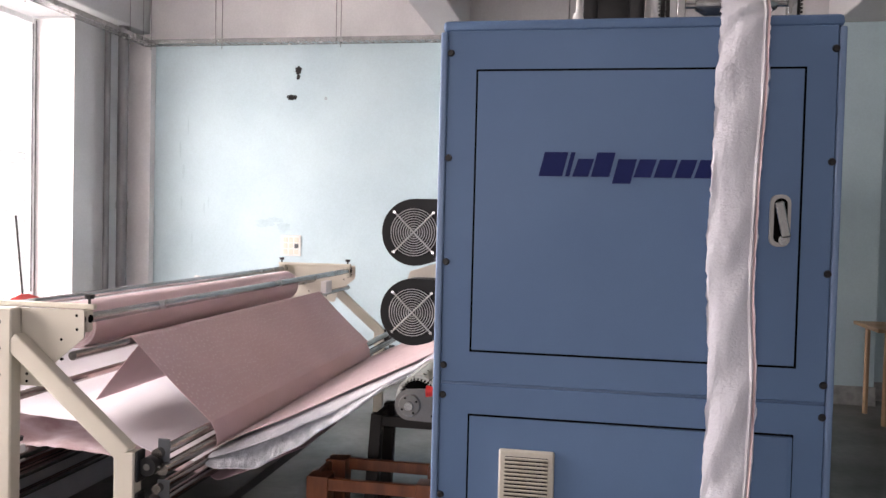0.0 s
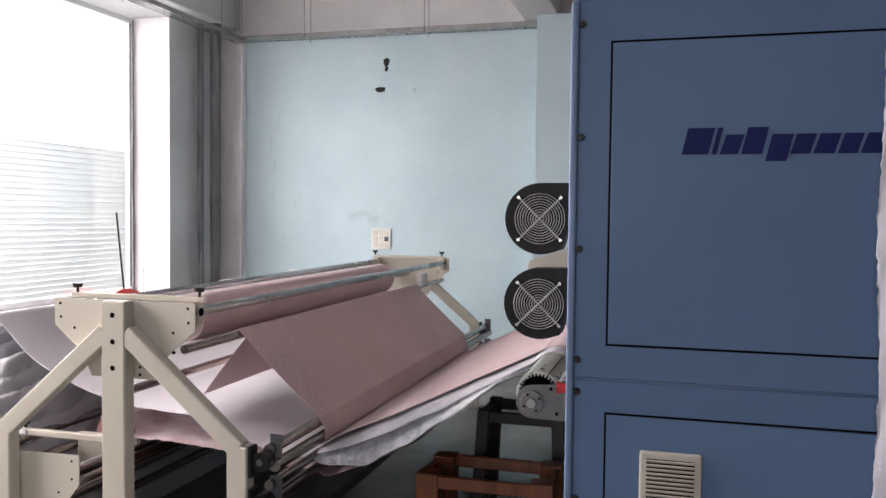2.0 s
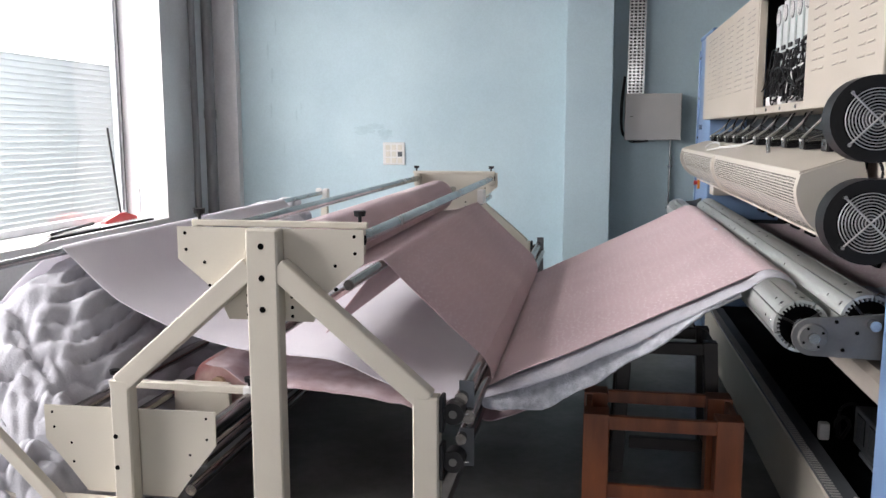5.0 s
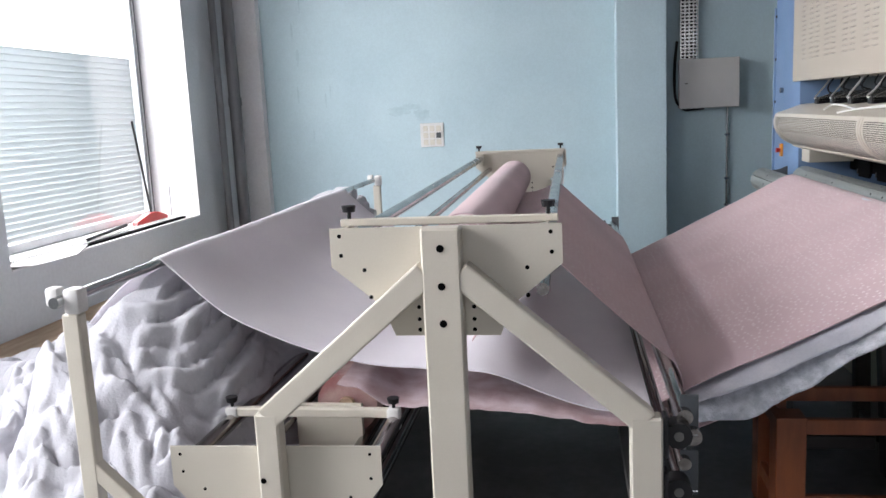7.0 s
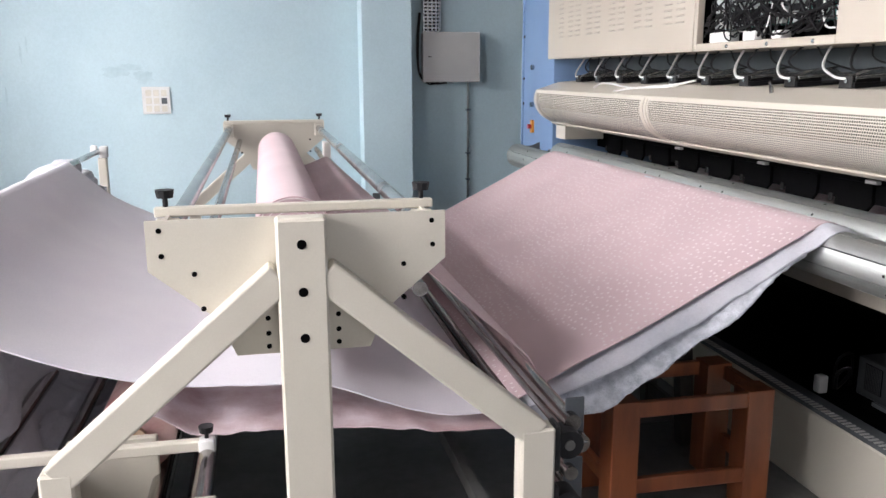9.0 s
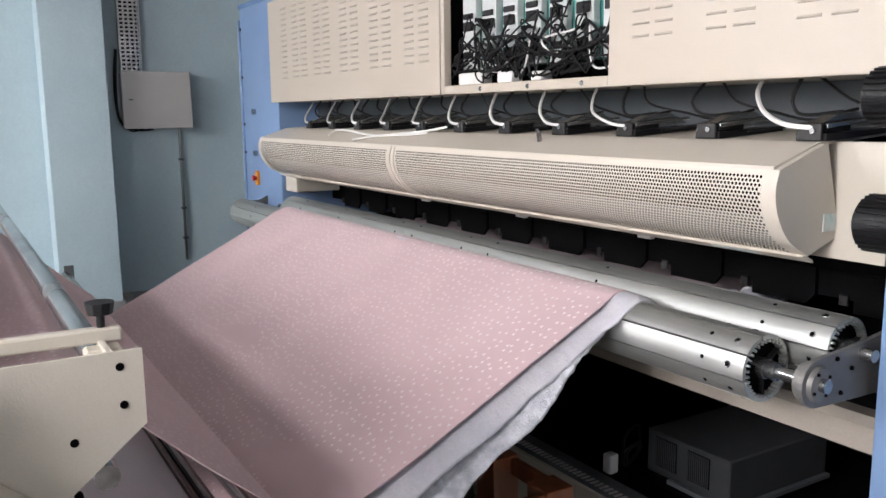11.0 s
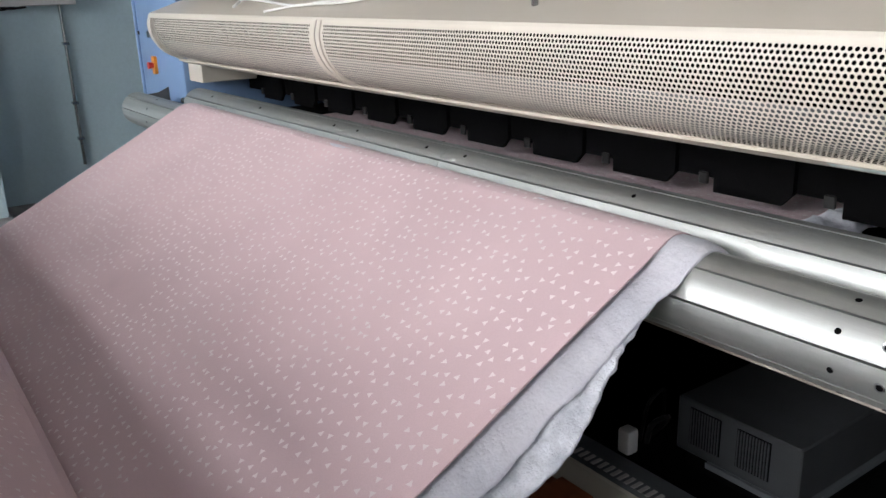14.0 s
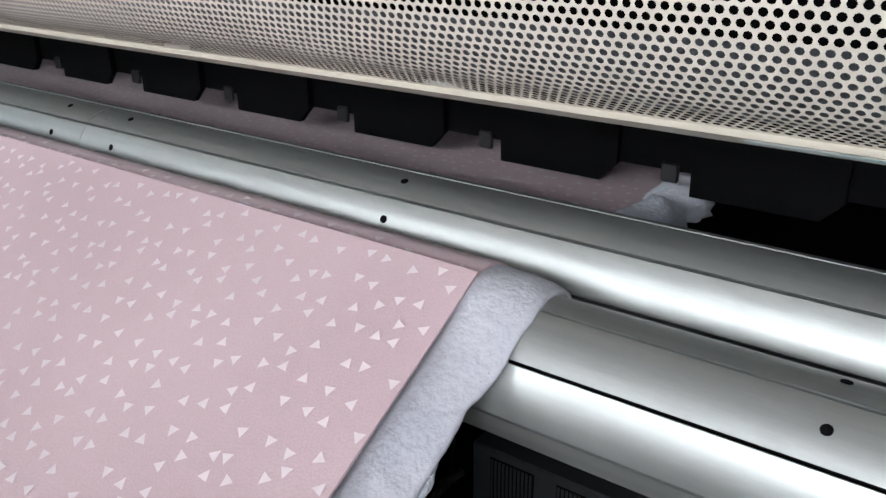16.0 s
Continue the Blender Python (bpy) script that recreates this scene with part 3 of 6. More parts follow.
def cabinet(name, y0, y1, face, label, top=2.015):
    """An end housing of the machine; face is -1 when its panelled end looks to -y."""
    c = thing(name, (0, (y0 + y1) / 2, FZ), label, "machine cabinet")
    part("body", bx(bmn(), -0.545, 0.525, y0 + 0.012, y1 - 0.012, -0.08, top, 0.012, 2), BLUE_LIGHT, c, smooth=True)
    part("plinth", bx(bmn(), -0.52, 0.5, y0 + 0.04, y1 - 0.04, FZ, -0.08), DARK, c)
    yf = y0 if face < 0 else y1
    s = face
    part("top_cap", bx(bmn(), -0.552, 0.534, y0 + 0.001, y1 - 0.001, top - 0.015, top + 0.019, 0.014, 3), BLUE, c, smooth=True)
    for z0, z1 in ((0.992, 2.003), (-0.07, 0.986)):
        part("end_panel", bx(bmn(), -0.534, 0.518, min(yf, yf - s * 0.012), max(yf, yf - s * 0.012), z0, z1, 0.003), BLUE, c)
    for x0, x1 in ((-0.556, -0.535), (0.519, 0.538)):
        part("corner_strip", bx(bmn(), x0, x1, min(yf - s * 0.02, yf + s * 0.004), max(yf - s * 0.02, yf + s * 0.004), -0.08, 2.0, 0.006, 3), BLUE_LIGHT, c, smooth=True)
    for z0, z1 in ((1.082, 1.893), (0.0, 0.902)):
        gap = bmn()
        x0, x1, w = -0.451, 0.440, 0.0058
        for a, b, e, f in ((x0, x1, z1 - w, z1), (x0, x1, z0, z0 + w), (x0, x0 + w, z0 + w, z1 - w), (x1 - w, x1, z0 + w, z1 - w)):
            bx(gap, a, b, min(yf, yf + s * 0.001), max(yf, yf + s * 0.001), e, f)
        part("door_gap", gap, DARK, c)
        if face < 0 and z1 < 1:
            part("door", prism(bmn(), [(x0 + w, yf + 0.001), (x1 - w, yf + 0.001), (x1 - w, yf - 0.017), (x1 - w - 0.012, yf - 0.0195), (x0 + w, yf - 0.004)], "z", z0 + w, z1 - w), BLUE, c, "blue lower door standing slightly ajar")
        else:
            part("door", bx(bmn(), x0 + w, x1 - w, min(yf, yf + s * 0.002), max(yf, yf + s * 0.002), z0 + w, z1 - w, 0.001), BLUE, c)
    for x in (-0.526, 0.511):
        for z in (1.94, 1.64, 1.34, 1.04, 0.953, 0.66, 0.36):
            part("bolt", bolt(bmn(), (x, yf, z), (0, s, 0)), BLACK, c, smooth=True)
    return c


near = cabinet("machine_cabinet", 3.0, 3.412, -1, "blue steel end cabinet of quilting machine with access doors")
far = cabinet("machine_cabinet", 7.09, 7.77, 1, "blue steel end cabinet at the far machine end", 2.078)
for c, y in ((far, 7.74), (near, 3.03)):
    for z in (1.94, 1.64, 1.34, 1.16):
        part("bolt", bolt(bmn(), (-0.545, y, z), (-1, 0, 0)), BLACK, c, smooth=True)

# maker's name: navy bars of its size
logo = thing("maker_plate", (-0.03, 2.997, 1.588), "navy lettering strip on the cabinet door", "sign")
LETTERS = ((0.072, 0.068), (0.018, 0.068), (0.050, 0.050), (0.056, 0.068), (0.056, 0.050), (0.052, 0.050), (0.054, 0.050), (0.050, 0.050), (0.052, 0.050))
x = -0.266
for k, (w, h) in enumerate(LETTERS):
    z0 = 1.591 - (0.018 if k == 4 else 0.0)
    lean = 0.016
    bm = prism(bmn(), [(x, z0), (x + w - 0.006, z0), (x + w - 0.006 + lean, 1.591 + h), (x + lean, 1.591 + h)], "y", 2.9955, 2.9978)
    part("bar", bm, NAVY, logo)
    x += w + 0.002

# door handle
dh = part("door_handle", prism(bmn(), rounded_rect(0.357, 0.409, 1.41, 1.55, 0.022), "y", 2.982, 2.9985), ENCLOSURE, near, "grey swing handle in an oval escutcheon", smooth=True)
part("recess", prism(bmn(), rounded_rect(0.366, 0.400, 1.42, 1.54, 0.016), "y", 2.9795, 2.9818), DARK, dh)
part("lever", bar(bmn(), (0.376, 2.972, 1.53), (0.396, 2.966, 1.435), 0.024, 0.012, bev=0.004), STEEL, dh)
part("lock", rod(bmn(), (0.389, 2.980, 1.428), (0.389, 2.966, 1.428), 0.013, 14), STEEL, dh, smooth=True)

# filter vent in the lower door
vent = part("filter_vent", bx(bmn(), -0.356, -0.198, 2.980, 2.9945, 0.652, 0.811, 0.006, 2), VENT_WHITE, near, "aged white louvred filter grille")
part("opening", bx(bmn(), -0.338, -0.216, 2.9785, 2.9798, 0.668, 0.792), DARK, vent)
for k in range(11):
    z = 0.671 + k * 0.0113
    part("slat", bar(bmn(), (-0.338, 2.976, z + 0.003), (-0.216, 2.976, z + 0.003), 0.0075, 0.0035, up=(0, 0.75, 0.65)), VENT_WHITE, vent)

# stop switches on the cabinets' sides
for c, y, z in ((near, 3.07, 0.945), (far, 7.51, 1.005)):
    e = part("stop_switch", prism(bmn(), rounded_rect(y - 0.022, y + 0.022, z - 0.045, z + 0.045, 0.012), "x", -0.562, -0.546), ORANGE, c, "orange plate with a red stop button", smooth=True)
    part("button", rod(bmn(), (-0.562, y, z), (-0.588, y, z), 0.013, 16, 0.018), RED, e, smooth=True)
for z in (1.16, 1.42):
    part("latch", rod(bmn(), (-0.546, 7.52, z), (-0.566, 7.52, z), 0.018, 14), STEEL, far, smooth=True)

# take-up unit on the near cabinet
tu = thing("trim_winder", (0.2, 3.2, 2.034), "motorised trim winder with a yellow roller on the cabinet", "winder")
m1 = part("motor", bx(bmn(), -0.155, 0.02, 3.18, 3.30, 2.05, 2.205, 0.012, 2), SATIN_BLACK, tu, "black electric motor", smooth=True)
for x0, x1 in ((-0.158, -0.115), (-0.025, 0.022)):
    part("end_bell", bx(bmn(), x0, x1, 3.172, 3.308, 2.056, 2.198, 0.008, 2), BLACK, m1, smooth=True)
part("motor_foot", bx(bmn(), -0.14, 0.01, 3.19, 3.29, 2.034, 2.046), DARK_STEEL, m1)
fr = bmn()
bx(fr, 0.03, 0.045, 3.30, 3.34, 2.034, 2.235)
bx(fr, 0.483, 0.498, 3.30, 3.34, 2.034, 2.235)
bx(fr, 0.03, 0.498, 3.30, 3.34, 2.22, 2.235)
part("frame", fr, WHITE_PLASTIC, tu, "white angle frame")
part("crossbar", bx(bmn(), 0.045, 0.483, 3.305, 3.33, 2.185, 2.212), DARK_STEEL, tu)
part("shaft", rod(bmn(), (0.05, 3.2, 2.18), (0.47, 3.2, 2.18), 0.009, 14), STEEL, tu, smooth=True)
part("yellow_roller", rod(bmn(), (0.20, 3.2, 2.180), (0.365, 3.2, 2.180), 0.034, 24), YELLOW, tu, smooth=True)
rl = bmn()
rod(rl, (0.195, 3.2, 2.112), (0.37, 3.2, 2.112), 0.031, 24)
rod(rl, (0.168, 3.2, 2.112), (0.195, 3.2, 2.112), 0.015, 24, 0.031)
rod(rl, (0.37, 3.2, 2.112), (0.397, 3.2, 2.112), 0.031, 24, 0.015)
rod(rl, (0.13, 3.2, 2.112), (0.43, 3.2, 2.112), 0.009, 12)
part("feed_roller", rl, STEEL, tu, smooth=True)
for x in (0.115, 0.425):
    part("bearing_post", bx(bmn(), x, x + 0.024, 3.18, 3.22, 2.034, 2.14, 0.002), STEEL, tu)
for x in (0.075, 0.09, 0.455):
    part("screw_rod", rod(bmn(), (x, 3.2, 2.034), (x, 3.2, 2.19), 0.006, 10), DARK_STEEL, tu, smooth=True)
for x in (0.075, 0.455):
    sp = bmn()
    for k in range(9):
        ring(sp, (x, 3.2, 2.065 + 0.011 * k), (0, 0, 1), 0.012, 0.002, 14, 5)
    part("spring", sp, DARK_STEEL, tu, smooth=True)
    part("nut_plate", bx(bmn(), x - 0.022, x + 0.022, 3.185, 3.215, 2.055, 2.062), DARK_STEEL, tu)
bm = bmn()
cable(bm, [(-0.02, 3.18, 2.06), (-0.06, 3.12, 2.055), (-0.11, 3.1, 2.045), (-0.15, 3.12, 2.04)], 0.006)
part("lead", bm, RUBBER, tu, smooth=True)
am = thing("lamp_mast", (-0.155, 3.16, 2.034), "thin white mast standing on the cabinet top", "mast")
part("pole", rod(bmn(), (-0.172, 3.16, 2.05), (-0.162, 3.16, 2.62), 0.008, 12), WHITE_PLASTIC, am, smooth=True)
part("foot", rod(bmn(), (-0.172, 3.16, 2.034), (-0.172, 3.16, 2.085), 0.022, 16, 0.014), WHITE_PLASTIC, am, smooth=True)

# trimmed edge strip that hangs from the winder
def edge_strip():
    line = smooth_line([(0.300, 3.215, 2.150), (0.298, 3.175, 2.150), (0.288, 3.10, 2.11), (0.282, 3.02, 2.055), (0.275, 2.982, 1.98), (0.268, 2.972, 1.75), (0.260, 2.968, 1.5), (0.258, 2.966, 1.3), (0.270, 2.963, 1.05), (0.264, 2.958, 0.8), (0.25, 2.952, 0.5), (0.25, 2.948, 0.2), (0.24, 2.94, 0.02)], 16)
    bm = bmn()
    rings = []
    m = 36
    for i, p in enumerate(line):
        s = i / len(line)
        w = 0.042 + 0.022 * min(1, s * 5) + 0.013 * noise.noise((0, s * 9, 4)) + 0.005 * noise.noise((0, s * 60, 4))
        row = []
        for k in range(m):
            a = 2 * math.pi * k / m
            c, t = math.cos(a), math.sin(a)
            pleat = 0.0042 * math.sin(c * 3.2 + s * 70 + 2.0 * noise.noise((c, s * 8, 2))) + 0.0035 * noise.noise((c * 5, t * 3, s * 40))
            y = p.y + (0.013 * (1 - abs(c) ** 3) + 0.002) * t + (pleat if t < 0 else 0)
            row.append(bm.verts.new((p.x + w * c + 0.0045 * noise.noise((c * 6, s * 150, 9)), y, p.z + 0.002 * noise.noise((c * 9, s * 60, 1)))))
        rings.append(row)
    for a, b in zip(rings, rings[1:]):
        for k in range(m):
            bm.faces.new((a[k], a[(k + 1) % m], b[(k + 1) % m], b[k]))
    bm.faces.new(rings[0])
    bm.faces.new(rings[-1])
    t = thing("trimmed_edge_strip", (0.27, 2.95, 0), "fluffy white quilt trimmings hanging down the cabinet", "fabric strip")
    part("batting", bm, STRIP, t, smooth=True, angle=80)
    for off, wd, sd in ((0.050, 0.006, 1), (0.060, 0.005, 2)):
        bm = bmn()
        rows = []
        for i, p in enumerate(line):
            if i < 30:
                continue
            s = i / len(line)
            x = p.x + off + 0.006 * noise.noise((0, s * 9, 4)) - 0.010 * max(0, s - 0.45)
            y = p.y - 0.012 - 0.002 * sd + 0.003 * noise.noise((0, s * 14, sd))
            rows.append([bm.verts.new((x - wd, y + 0.004, p.z)), bm.verts.new((x, y - 0.003, p.z)), bm.verts.new((x + wd * 0.6, y + 0.012, p.z))])
        for a, b in zip(rows, rows[1:]):
            for k in range(2):
                bm.faces.new((a[k], a[k + 1], b[k + 1], b[k]))
        part("cloth_edge", bm, LINING if sd == 1 else PINK, t, "narrow pale pink cloth edge", smooth=True)


edge_strip()

# two blowers beside the cabinet


def blower(zc):
    b = thing("blower", (-0.668, 3.3, zc), "black centrifugal blower with a wire finger guard", "blower", "blowers on the cabinet side")
    cx, r = -0.662, 0.106
    pts = [(-0.545, zc + r), *[(cx + r * math.cos(radians(a)), zc + r * math.sin(radians(a))) for a in range(90, 300, 10)], (-0.60, zc - r * 0.86), (-0.575, zc - 0.02), (-0.545, zc - 0.02)]
    part("casing", prism(bmn(), pts, "y", 3.19, 3.268), SATIN_BLACK, b, smooth=True)
    part("inlet", rod(bmn(), (cx, 3.187, zc), (cx, 3.193, zc), 0.076, 36), DARK, b, smooth=True)
    for k in range(9):
        part("guard_ring", ring(bmn(), (cx, 3.178, zc), (0, 1, 0), 0.012 + 0.0077 * k, 0.0016, 32, 5), WIRE, b, smooth=True)
    for a in (45, 135):
        d = Vector((math.cos(radians(a)), 0, math.sin(radians(a)))) * 0.088
        part("guard_bar", rod(bmn(), Vector((cx, 3.1755, zc)) - d, Vector((cx, 3.1755, zc)) + d, 0.0026, 8), WIRE, b, smooth=True)
        for s in (-1, 1):
            part("screw", rod(bmn(), Vector((cx, 3.171, zc)) + d * s, Vector((cx, 3.191, zc)) + d * s, 0.005, 10), STEEL, b, smooth=True)
    im = bmn()
    for k in range(24):
        a = 2 * math.pi * k / 24
        bar(im, (cx + 0.066 * math.cos(a), 3.184, zc + 0.066 * math.sin(a)), (cx + 0.045 * math.cos(a + 0.25), 3.184, zc + 0.045 * math.sin(a + 0.25)), 0.004, 0.003)
    rod(im, (cx, 3.181, zc), (cx, 3.187, zc), 0.03, 18)
    part("impeller", im, DARK_STEEL, b, kind="stuff")
    mt = part("motor", rod(bmn(), (cx, 3.268, zc), (cx, 3.375, zc), 0.053, 28), SATIN_BLACK, b, smooth=True)
    fn = bmn()
    for k in range(26):
        a = 2 * math.pi * k / 26
        bar(fn, (cx + 0.0555 * math.cos(a), 3.272, zc + 0.0555 * math.sin(a)), (cx + 0.0555 * math.cos(a), 3.37, zc + 0.0555 * math.sin(a)), 0.004, 0.008, up=(math.cos(a), 0, math.sin(a)))
    part("fin", fn, SATIN_BLACK, mt, kind="stuff")
    part("end_cap", rod(bmn(), (cx, 3.375, zc), (cx, 3.383, zc), 0.05, 26, 0.042), SATIN_BLACK, mt, smooth=True)
    part("mounting_flange", bx(bmn(), -0.557, -0.545, 3.185, 3.262, zc - 0.035, zc + r + 0.012), SATIN_BLACK, b)


blower(1.42)
blower(1.168)
bm = bmn()
cable(bm, [(-0.60, 3.37, 1.33), (-0.585, 3.36, 1.28), (-0.60, 3.37, 1.2), (-0.58, 3.38, 1.1)], 0.004)
cable(bm, [(-0.59, 3.37, 1.36), (-0.57, 3.36, 1.27), (-0.58, 3.37, 1.16)], 0.003)
solid("blower_cable", bm, RUBBER, "coiled black blower cables", "cable", smooth=True)

# upper housing with louvred panels and an open bay
HX = -0.588
hood = thing("upper_housing", (-0.2, 5.24, 1.47), "cream sheet-metal upper housing with louvred panels and open bay", "machine housing")
# near-black sheets added to give the open bay its shade
part("bay_shade_back", bx(bmn(), -0.10, -0.095, 4.22, 5.17, 1.487, 2.017), DARK, hood)
part("bay_shade_side", bx(bmn(), -0.55, -0.10, 5.165, 5.17, 1.487, 2.017), DARK, hood)
part("bay_shade_side", bx(bmn(), -0.55, -0.10, 4.222, 4.227, 1.487, 2.017), DARK, hood)
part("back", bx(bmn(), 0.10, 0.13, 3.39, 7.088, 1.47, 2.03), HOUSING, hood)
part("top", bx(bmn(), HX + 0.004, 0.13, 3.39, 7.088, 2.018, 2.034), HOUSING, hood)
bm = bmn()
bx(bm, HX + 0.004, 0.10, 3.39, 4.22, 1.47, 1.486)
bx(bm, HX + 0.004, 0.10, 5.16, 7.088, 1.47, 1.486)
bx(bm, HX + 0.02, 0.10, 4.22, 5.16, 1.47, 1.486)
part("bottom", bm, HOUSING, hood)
bm = bmn()
bx(bm, HX - 0.004, HX + 0.03, 4.235, 5.15, 1.468, 1.500, 0.003)
bx(bm, HX - 0.004, HX + 0.03, 4.235, 5.15, 1.985, 2.03, 0.003)
bx(bm, HX - 0.004, HX + 0.03, 5.15, 5.175, 1.468, 2.03, 0.003)
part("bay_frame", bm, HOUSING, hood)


def louvre_panel(y0, y1, cols, rows, z_lo, z_hi, width):
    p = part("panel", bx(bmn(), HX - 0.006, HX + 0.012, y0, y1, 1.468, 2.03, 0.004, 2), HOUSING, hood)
    bm, dk = bmn(), bmn()
    for yc in cols:
        for k in range(rows):
            z = z_lo + (z_hi - z_lo) * k / (rows - 1)
            prism(bm, [(HX - 0.0055, z + 0.006), (HX - 0.0082, z + 0.0005), (HX - 0.0055, z - 0.002)], "y", yc - width / 2, yc + width / 2)
            # thin dark strip paints the shade line below each slat
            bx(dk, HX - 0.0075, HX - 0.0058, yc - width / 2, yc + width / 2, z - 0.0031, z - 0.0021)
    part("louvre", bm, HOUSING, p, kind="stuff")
    part("louvre_shade", dk, PIPE, p, kind="stuff")
    return p


louvre_panel(3.39, 4.233, [3.50, 3.585, 3.76, 3.845, 4.02, 4.105], 12, 1.60, 1.98, 0.062)
louvre_panel(5.18, 7.085, [5.30, 5.42, 5.62, 5.74, 5.94, 6.06, 6.26, 6.38, 6.56, 6.68, 6.84], 14, 1.60, 1.97, 0.075)
bm = bmn()
for y in (4.35, 4.62, 4.9):
    bolt(bm, (HX - 0.004, y, 1.483), (-1, 0, 0), 0.009, 0.004)
part("screw", bm, STEEL, hood, smooth=True, kind="stuff")

# drivers and wiring in the open bay
for k in range(7):
    y = 4.245 + k * 0.131
    tall = 1.955 + 0.004 * (k % 3)
    dv = thing("servo_driver", (-0.36, y + 0.06, 1.486), "grey and teal servo driver with fan in open bay", "servo driver", "drivers in the bay")
    part("case", bx(bmn(), -0.490, -0.12, y, y + 0.126, 1.56, tall, 0.004), GREEN, dv, "teal case")
    part("face", bx(bmn(), -0.520, -0.4905, y + 0.008, y + 0.096, 1.56, tall - 0.004, 0.003), DRIVER, dv)
    for z0, z1 in ((1.70, 1.735), (1.745, 1.765), (1.60, 1.625)):
        part("terminal", bx(bmn(), -0.528, -0.5205, y + 0.020, y + 0.084, z0, z1, 0.003), BLACK, dv)
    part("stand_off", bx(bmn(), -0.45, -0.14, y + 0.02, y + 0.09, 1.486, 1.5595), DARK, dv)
    fan = part("fan", rod(bmn(), (-0.5205, y + 0.052, tall - 0.06), (-0.523, y + 0.052, tall - 0.06), 0.036, 22), GREY_BOX, dv, smooth=True)
    w = bmn()
    for q in range(3):
        ring(w, (-0.525, y + 0.052, tall - 0.06), (1, 0, 0), 0.012 + 0.011 * q, 0.0014, 20, 4)
    for q in range(8):
        a = 2 * math.pi * q / 8
        rod(w, (-0.525, y + 0.052, tall - 0.06), (-0.525, y + 0.052 + 0.036 * math.cos(a), tall - 0.06 + 0.036 * math.sin(a)), 0.0012, 5)
    part("fan_guard", w, WHITE_PLASTIC, fan)
rnd = random.Random(11)
for k in range(76):
    y = rnd.uniform(4.27, 5.10)
    y2 = min(5.13, max(4.25, y + rnd.uniform(-0.3, 0.3)))
    z = rnd.uniform(1.62, 1.735) if k % 4 else rnd.uniform(1.56, 1.66)
    bm = bmn()
    sag = rnd.uniform(1.505, 1.60)
    x = rnd.uniform(-0.572, -0.545)
    cable(bm, [(-0.53, y, z), (x + 0.01, y + rnd.uniform(-0.04, 0.04), z - rnd.uniform(-0.02, 0.03)), (x, (y + y2) / 2 + rnd.uniform(-0.1, 0.1), sag + rnd.uniform(0, 0.06)), (x, y2, sag), (-0.54, y2 + rnd.uniform(-0.08, 0.08), rnd.uniform(1.52, 1.64))], rnd.choice((0.003, 0.0036, 0.0048)))
    solid("wiring_loop", bm, RUBBER if k % 19 else WHITE_PLASTIC, "black control cable looped in the open bay" if k % 19 else "white control cable in the open bay", "cable", "cables in the bay", smooth=True)
for k, (y, w) in enumerate(((5.02, 0.16), (4.80, 0.09), (4.62, 0.06))):
    solid("connector_block", bx(bmn(), -0.56, -0.51, y - w / 2, y + w / 2, 1.500, 1.545 - 0.006 * k, 0.008, 2), WHITE_PLASTIC, "white plastic cable connector lying in the bay", "connector", smooth=True)

# perforated front guard
G = smooth_line([(-0.750, 0, 1.270), (-0.760, 0, 1.222), (-0.746, 0, 1.166), (-0.705, 0, 1.112), (-0.638, 0, 1.074)], 8)
GP = [(p.x, p.z) for p in G]


def arc_at(pts, s):
    """The point a length s along a polyline."""
    for (x0, z0), (x1, z1) in zip(pts, pts[1:]):
        d = math.hypot(x1 - x0, z1 - z0)
        if s <= d:
            return (x0 + (x1 - x0) * s / d, z0 + (z1 - z0) * s / d)
        s -= d
    return pts[-1]


GL = sum(math.hypot(b[0] - a[0], b[1] - a[1]) for a, b in zip(GP, GP[1:]))
guard = thing("front_guard", (-0.6, 5.26, 1.08), "cream curved safety guard with punched round holes", "guard")


